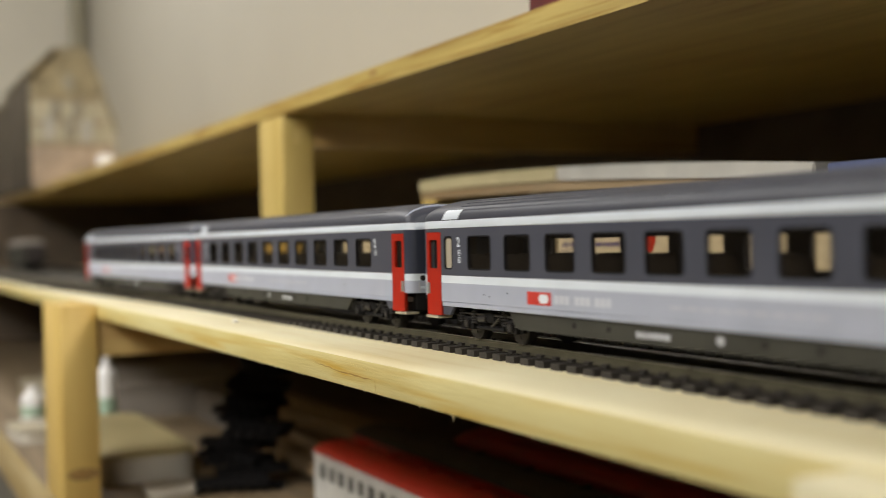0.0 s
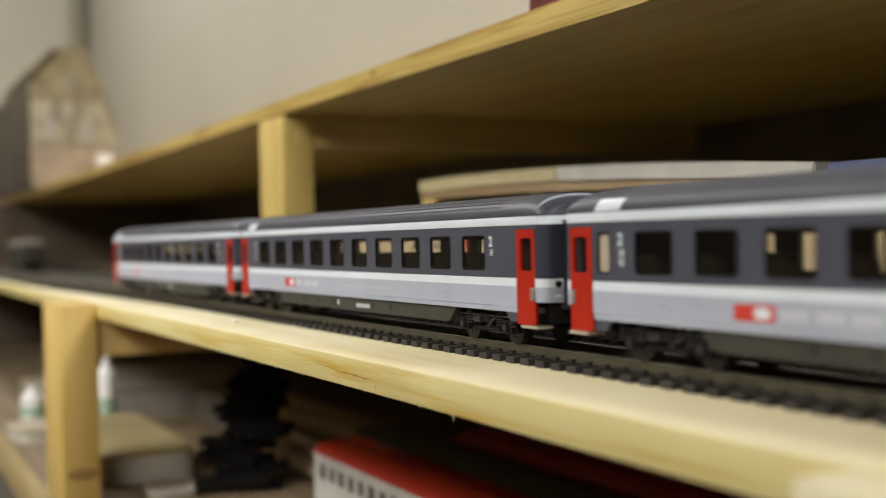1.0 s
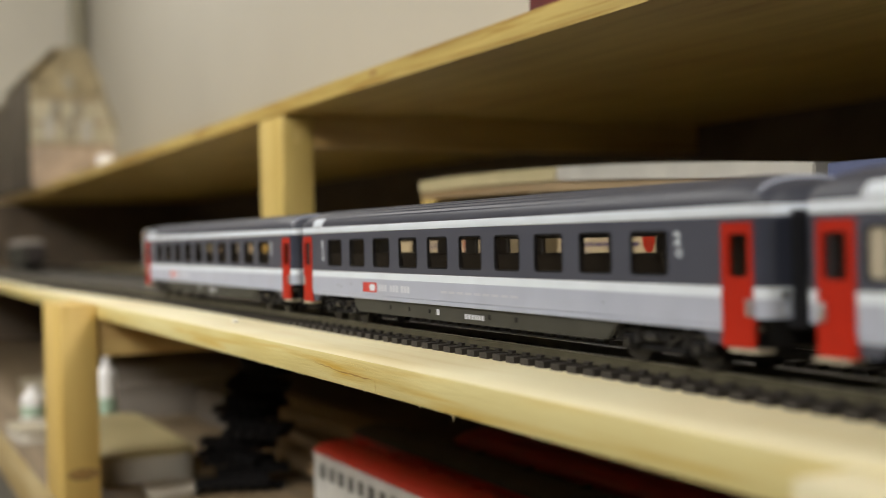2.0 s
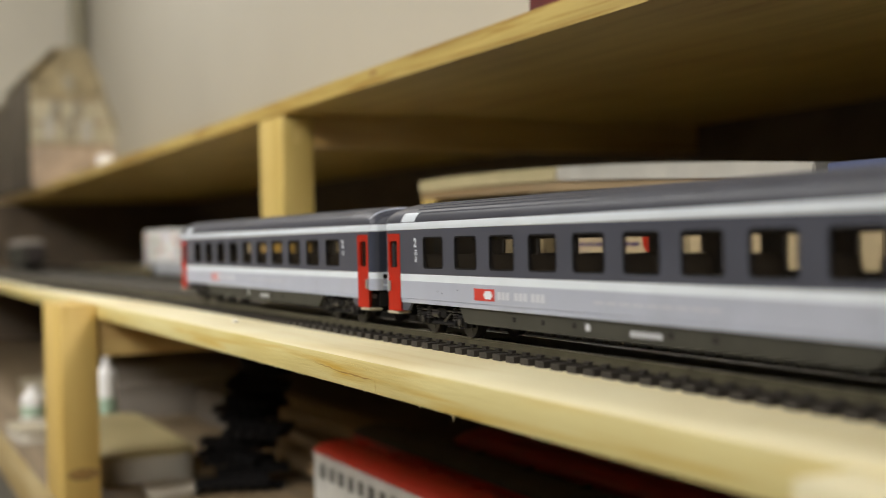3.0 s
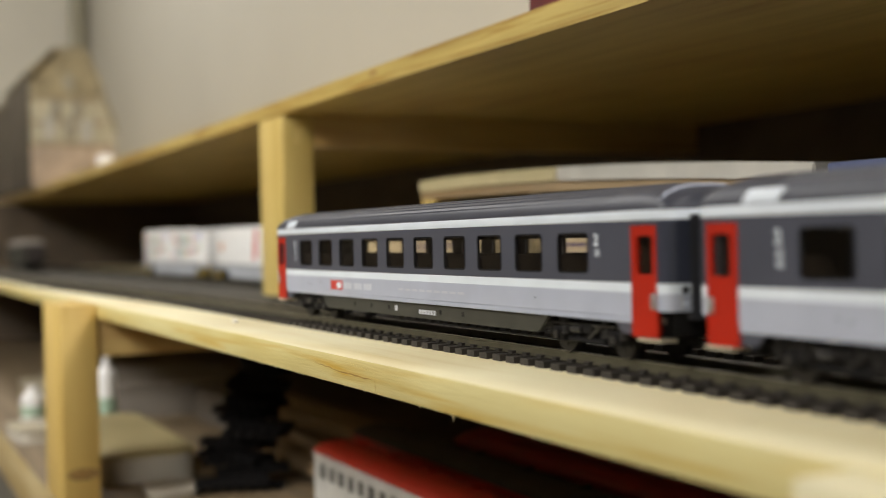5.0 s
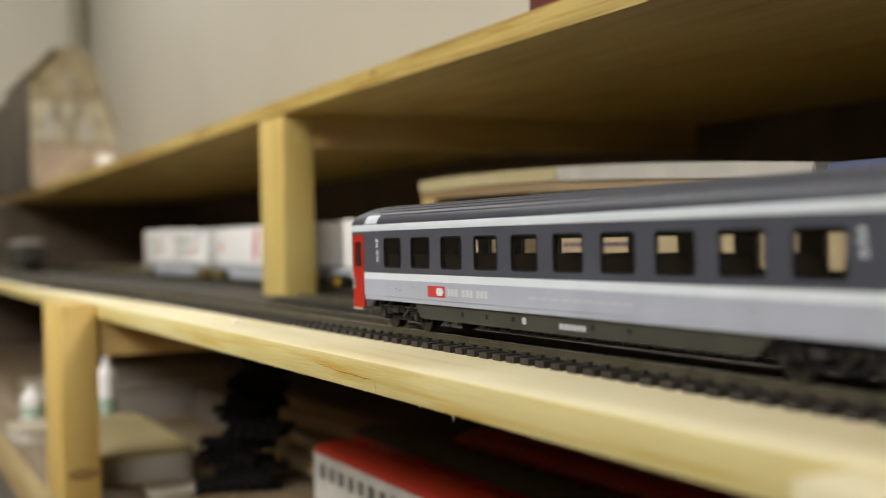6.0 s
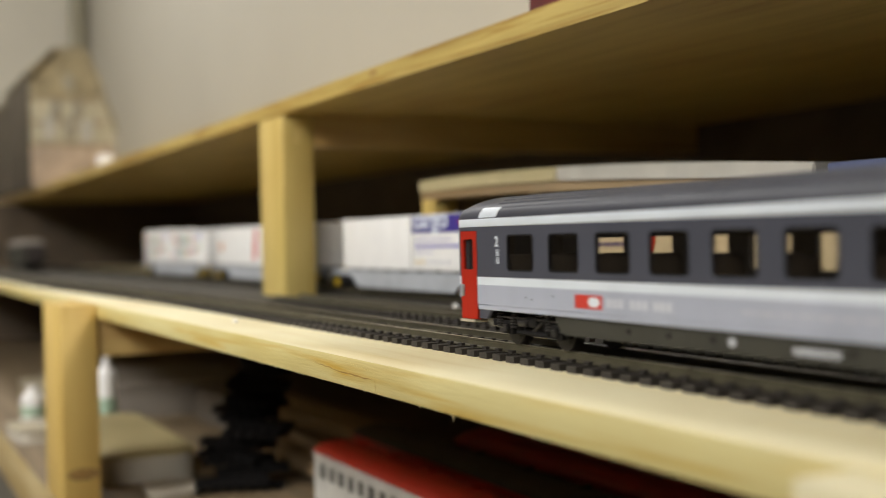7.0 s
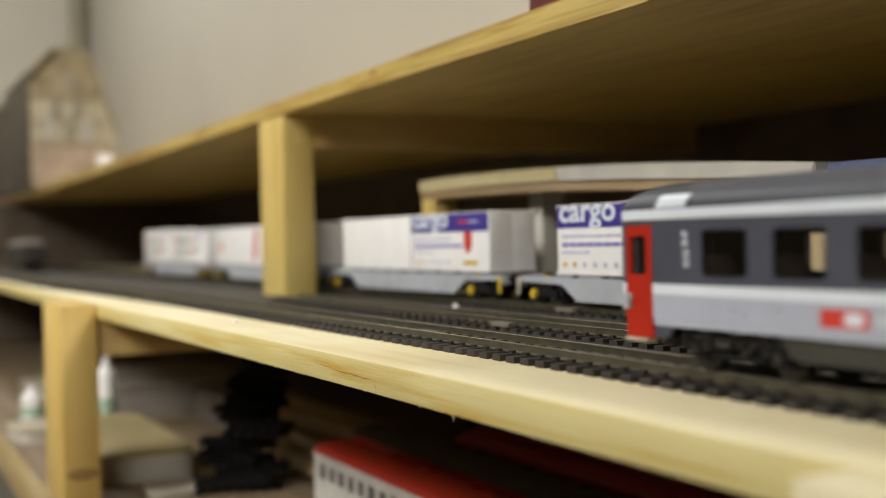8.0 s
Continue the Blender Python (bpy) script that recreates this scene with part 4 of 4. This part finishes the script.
def stored_coach(x0, y, n, roofmat, sidemat, bandmat, label, edge=None):
    c = thing("stored_coach", label, "coach", "trains stored on the lower shelf", W(x0, y, LT + 5))
    hw = 15.5
    holes = [(12 + 15.5 * i, 22 + 15.5 * i, 24.0, 33.0) for i in range(int((n - 24) / 15.5))]
    part("side", holed_panel(2, n - 2, 21, 35.5, holes, -hw, -hw + 1, 1.0), bandmat, c, "side panel with window openings")
    part("lower_side", box(2, n - 2, -hw, -hw + 1, 9, 21), sidemat, c)
    part("cantrail", box(1, n - 1, -hw - 0.15, -hw + 1, 35.5, 39), edge or sidemat, c)
    part("core", box(2.1, n - 2.1, -hw + 1.6, hw, 9, 38.8, 0.4), GREYCORE if sidemat is OFFWHITE else SEAT, c)
    part("end", box(0.5, 2, -hw + 0.3, hw, 9, 38.9, 0.4), sidemat, c)
    bm = bmesh.new()
    rings = []
    for u in [0, 2, 6, 12, 20, n / 2, n - 20, n - 12, n - 6, n - 2, n]:
        d = min(u, n - u)
        k = 0.55 + 0.45 * math.sqrt(1 - max(0.0, (14 - d) / 14) ** 2)
        rings.append([bm.verts.new((u, -hw * math.cos(math.pi * i / 20), 38.9 + 7.5 * k * math.sin(math.pi * i / 20) ** 0.9)) for i in range(21)])
    for a, b in zip(rings, rings[1:]):
        for i in range(20):
            bm.faces.new((a[i], a[i + 1], b[i + 1], b[i]))
    bm.faces.new(rings[0])
    bm.faces.new(rings[-1])
    part("roof", bm, roofmat, c, "vaulted roof")
    for k in range(5):
        part("roof_vent", rod((n * (k + 0.7) / 5.4, 4, 45), (n * (k + 0.7) / 5.4, 4, 47.4), 3.0, 16), roofmat, c)
    for e in (40, n - 40):
        bm = box(e - 19, e + 19, -12, 12, 2, 9, 0.5)
        for s in (-14, 14):
            rod((e + s, -9, 5.2), (e + s, 9, 5.2), 5.2, 20, bm)
        part("bogie", bm, BLACK, c)
    return c


GREYCORE = paint("grey_interior", (0.12, 0.115, 0.105), 0.6, 0, 0.15)
REDROOF = paint("stored_red", (0.44, 0.022, 0.010), 0.42, 0, 0.1)
OFFWHITE = paint("stored_grey_white", (0.55, 0.54, 0.50), 0.5, 0, 0.1)
stored_coach(-712, 270, 270, REDROOF, OFFWHITE, OFFWHITE, "white model coach with bright red roof", OFFWHITE)
stored_coach(-760, 316, 300, UNDER, DARKRED, DARKRED, "dark model coach with red roof edge", REDROOF)
stored_coach(-700, 364, 300, DARKRED, DARKRED, DARKRED, "dark red model coach with grey roof", DARKRED)
stored_coach(-660, 412, 300, DARKRED, DARKRED, DARKRED, "dark red model coach beside another")
stored_coach(-420, 270, 270, DARKRED, OFFWHITE, OFFWHITE, "white model coach with dark red roof", OFFWHITE)


def slat(x, y, z, n, turn, label):
    ob = part("wooden_slat", box(-n / 2, n / 2, -9, 9, 0, 8, 0.8), SLATWOOD, None, "", W(x, y, z) @ pose(0, 0, 0, 0, 0, turn))
    tagged(ob, label, "slat", "slats on the lower shelf")


for i in range(4):
    slat(-880 - 24 * i, 306 + 26 * i, LT, 240, 6 - 4 * i, "loose brown wooden slat lying on the shelf")
for i in range(3):
    slat(-940 - 6 * i, 336 + 13 * i, LT + 8.2 + 8.2 * i, 250, 2 * i - 3, "brown wooden slat in a loose stack")
slat(-850, 300, LT + 8.2, 170, -4, "pale brown wooden slat lying on another")
slat(-880, 318, LT + 33, 190, 5, "pale brown wooden slat on top of the stack")


def track_pile(x, y, label):
    """Short lengths of black track heaped on each other, their sleepers sticking out."""
    rng = random.Random(5)
    t = thing("track_pile", label, "track", "", W(x, y, LT))
    z = 0.0
    tie = finish(box(-2.6, 2.6, -15.5, 15.5, 0, 2.7), BLACK)
    for k in range(24):
        turn = rng.uniform(-24, 24)
        m = pose(rng.uniform(-20, 20) * (1 - k / 40) * MM, (rng.uniform(-10, 10) * (1 - k / 40) + 1.3 * k) * MM, z * MM, 0, rng.uniform(-3, 3), turn + 62)
        n = int(6.4 - k * 0.09)
        bm = box(-n * 4.35, n * 4.35, -9.2, 9.2, 0.3, 4.3)
        for s in (-8.25, 8.25):
            box(-n * 4.35, n * 4.35, s - 0.6, s + 0.6, 2.5, 4.6, 0, bm)
        one = part("track_length", bm, BLACK, t, "", m, False)
        for i in range(n):
            part("sleeper", tie, BLACK, one, "", pose((i - (n - 1) / 2) * 8.69 * MM, 0, 0), False)
        z += 4.7
    return t


track_pile(-846, 244, "heap of loose black track lengths")


def tray(x, y, z, a, b, h, turn, mat, label, base=None):
    t = thing("storage_tray", label, "tray", "", W(x, y, z) @ pose(0, 0, 0, 0, 0, turn))
    part("base", prism(rounded(-a / 2, a / 2, -b / 2, b / 2, 12, 6), 0, h * 0.86, "z"), base or mat, t)
    part("lid", prism(rounded(-a / 2 - 2, a / 2 + 2, -b / 2 - 2, b / 2 + 2, 13, 6), h * 0.87, h, "z", None, 0.8), mat, t)
    return t


GREYCARD = paint("grey_card", (0.24, 0.21, 0.18), 0.7, 0, 0.1, 20)
GOLDCARD = paint("yellowed_card", (0.42, 0.35, 0.18), 0.7, 0, 0.1, 20)
PALECARD = paint("pale_grey_card", (0.52, 0.48, 0.40), 0.7, 0, 0.1, 20)
tray(-1004, 190, LT, 226, 72, 22, 0, GOLDCARD, "pale grey cardboard box with a yellowed lid", PALECARD)
tray(-1160, 146, LT, 70, 44, 12, 5, CARD, "small cream cardboard box on the shelf edge", PALECARD)
tray(-846, 196, LT, 46, 34, 5, -8, PALECARD, "flat pale card packet beside a box")
tray(-1110, 320, LT, 190, 20, 30, 4, GREYCARD, "grey cardboard box on the lower shelf")
tray(-1330, 300, LT, 200, 150, 34, -6, GREYCARD, "grey cardboard box on the lower shelf")
tray(-1420, 235, LT, 160, 110, 22, 10, CARD, "cream cardboard tray with rounded corners")


def bottle(x, y, z, r, h, label):
    b = thing("glue_bottle", label, "bottle", "", W(x, y, z))
    bm = rod((0, 0, 0), (0, 0, h * 0.7), r, 24)
    rod((0, 0, h * 0.7), (0, 0, h * 0.82), r, 24, bm, r * 0.4)
    part("body", bm, BOXWHITE, b)
    part("cap", rod((0, 0, h * 0.82), (0, 0, h), r * 0.38, 18), BOXWHITE, b)
    bm = rod((0, 0, h * 0.15), (0, 0, h * 0.42), r * 1.02, 24)
    part("label_band", bm, PALEGREEN, b, "pale green label")


bottle(-1275, 157, LT, 11.5, 36, "white plastic glue bottle with green label")
bottle(-1150, 208, LT, 9, 80, "slim white plastic bottle behind the cardboard box")


# ---- far end of the track level ----
stored_coach_far = stored_coach(-2180, TRACKS[1] + 2, 240, GREYCARD, UNDER, UNDER, "dim grey model coach at the far shelf end")
stored_coach_far.matrix_basis = W(-2180, TRACKS[1])


# ---- what moves ----
def motions():
    """The train rolls along the front track; each coach keeps its place in it."""
    lag = (-314.0, 0.0, 314.0)
    steps = [(0.0, -540.5), (0.5, -492.2), (1.0, -448.0), (1.5, -401.2), (3.0, -260.2), (3.5, -214.1), (4.0, -167.0), (4.5, -121.4), (6.0, 19.2), (6.5, 65.8), (7.0, 113.6), (7.5, 160.1), (8.0, 206.8)]

    def lead_x(t):
        for (a, xa), (b, xb) in zip(steps, steps[1:]):
            if t <= b:
                return xa + (xb - xa) * (t - a) / (b - a)
        return steps[-1][1]
    for (c, sets), back in zip(COACHES, lag):
        rows = []
        for t, x in steps:
            x = x - back
            a, b = x - 109.2, x + 109.2
            turn = math.atan2(bend(b) - bend(a), b - a)
            rows.append((t, pose(x * MM, (TRACKS[0] + (bend(a) + bend(b)) / 2) * MM, RAIL, 0, 0, math.degrees(turn))))
        walk(c, rows)
        for w in sets:
            home = w.matrix_basis.translation.copy()
            spin = []
            for i in range(121):
                t = i / 15
                ang = math.degrees((lead_x(t) - lead_x(0)) / 5.3)
                spin.append((t, pose(home.x, home.y, home.z, 0, ang, 0)))
            walk(w, spin)


motions()
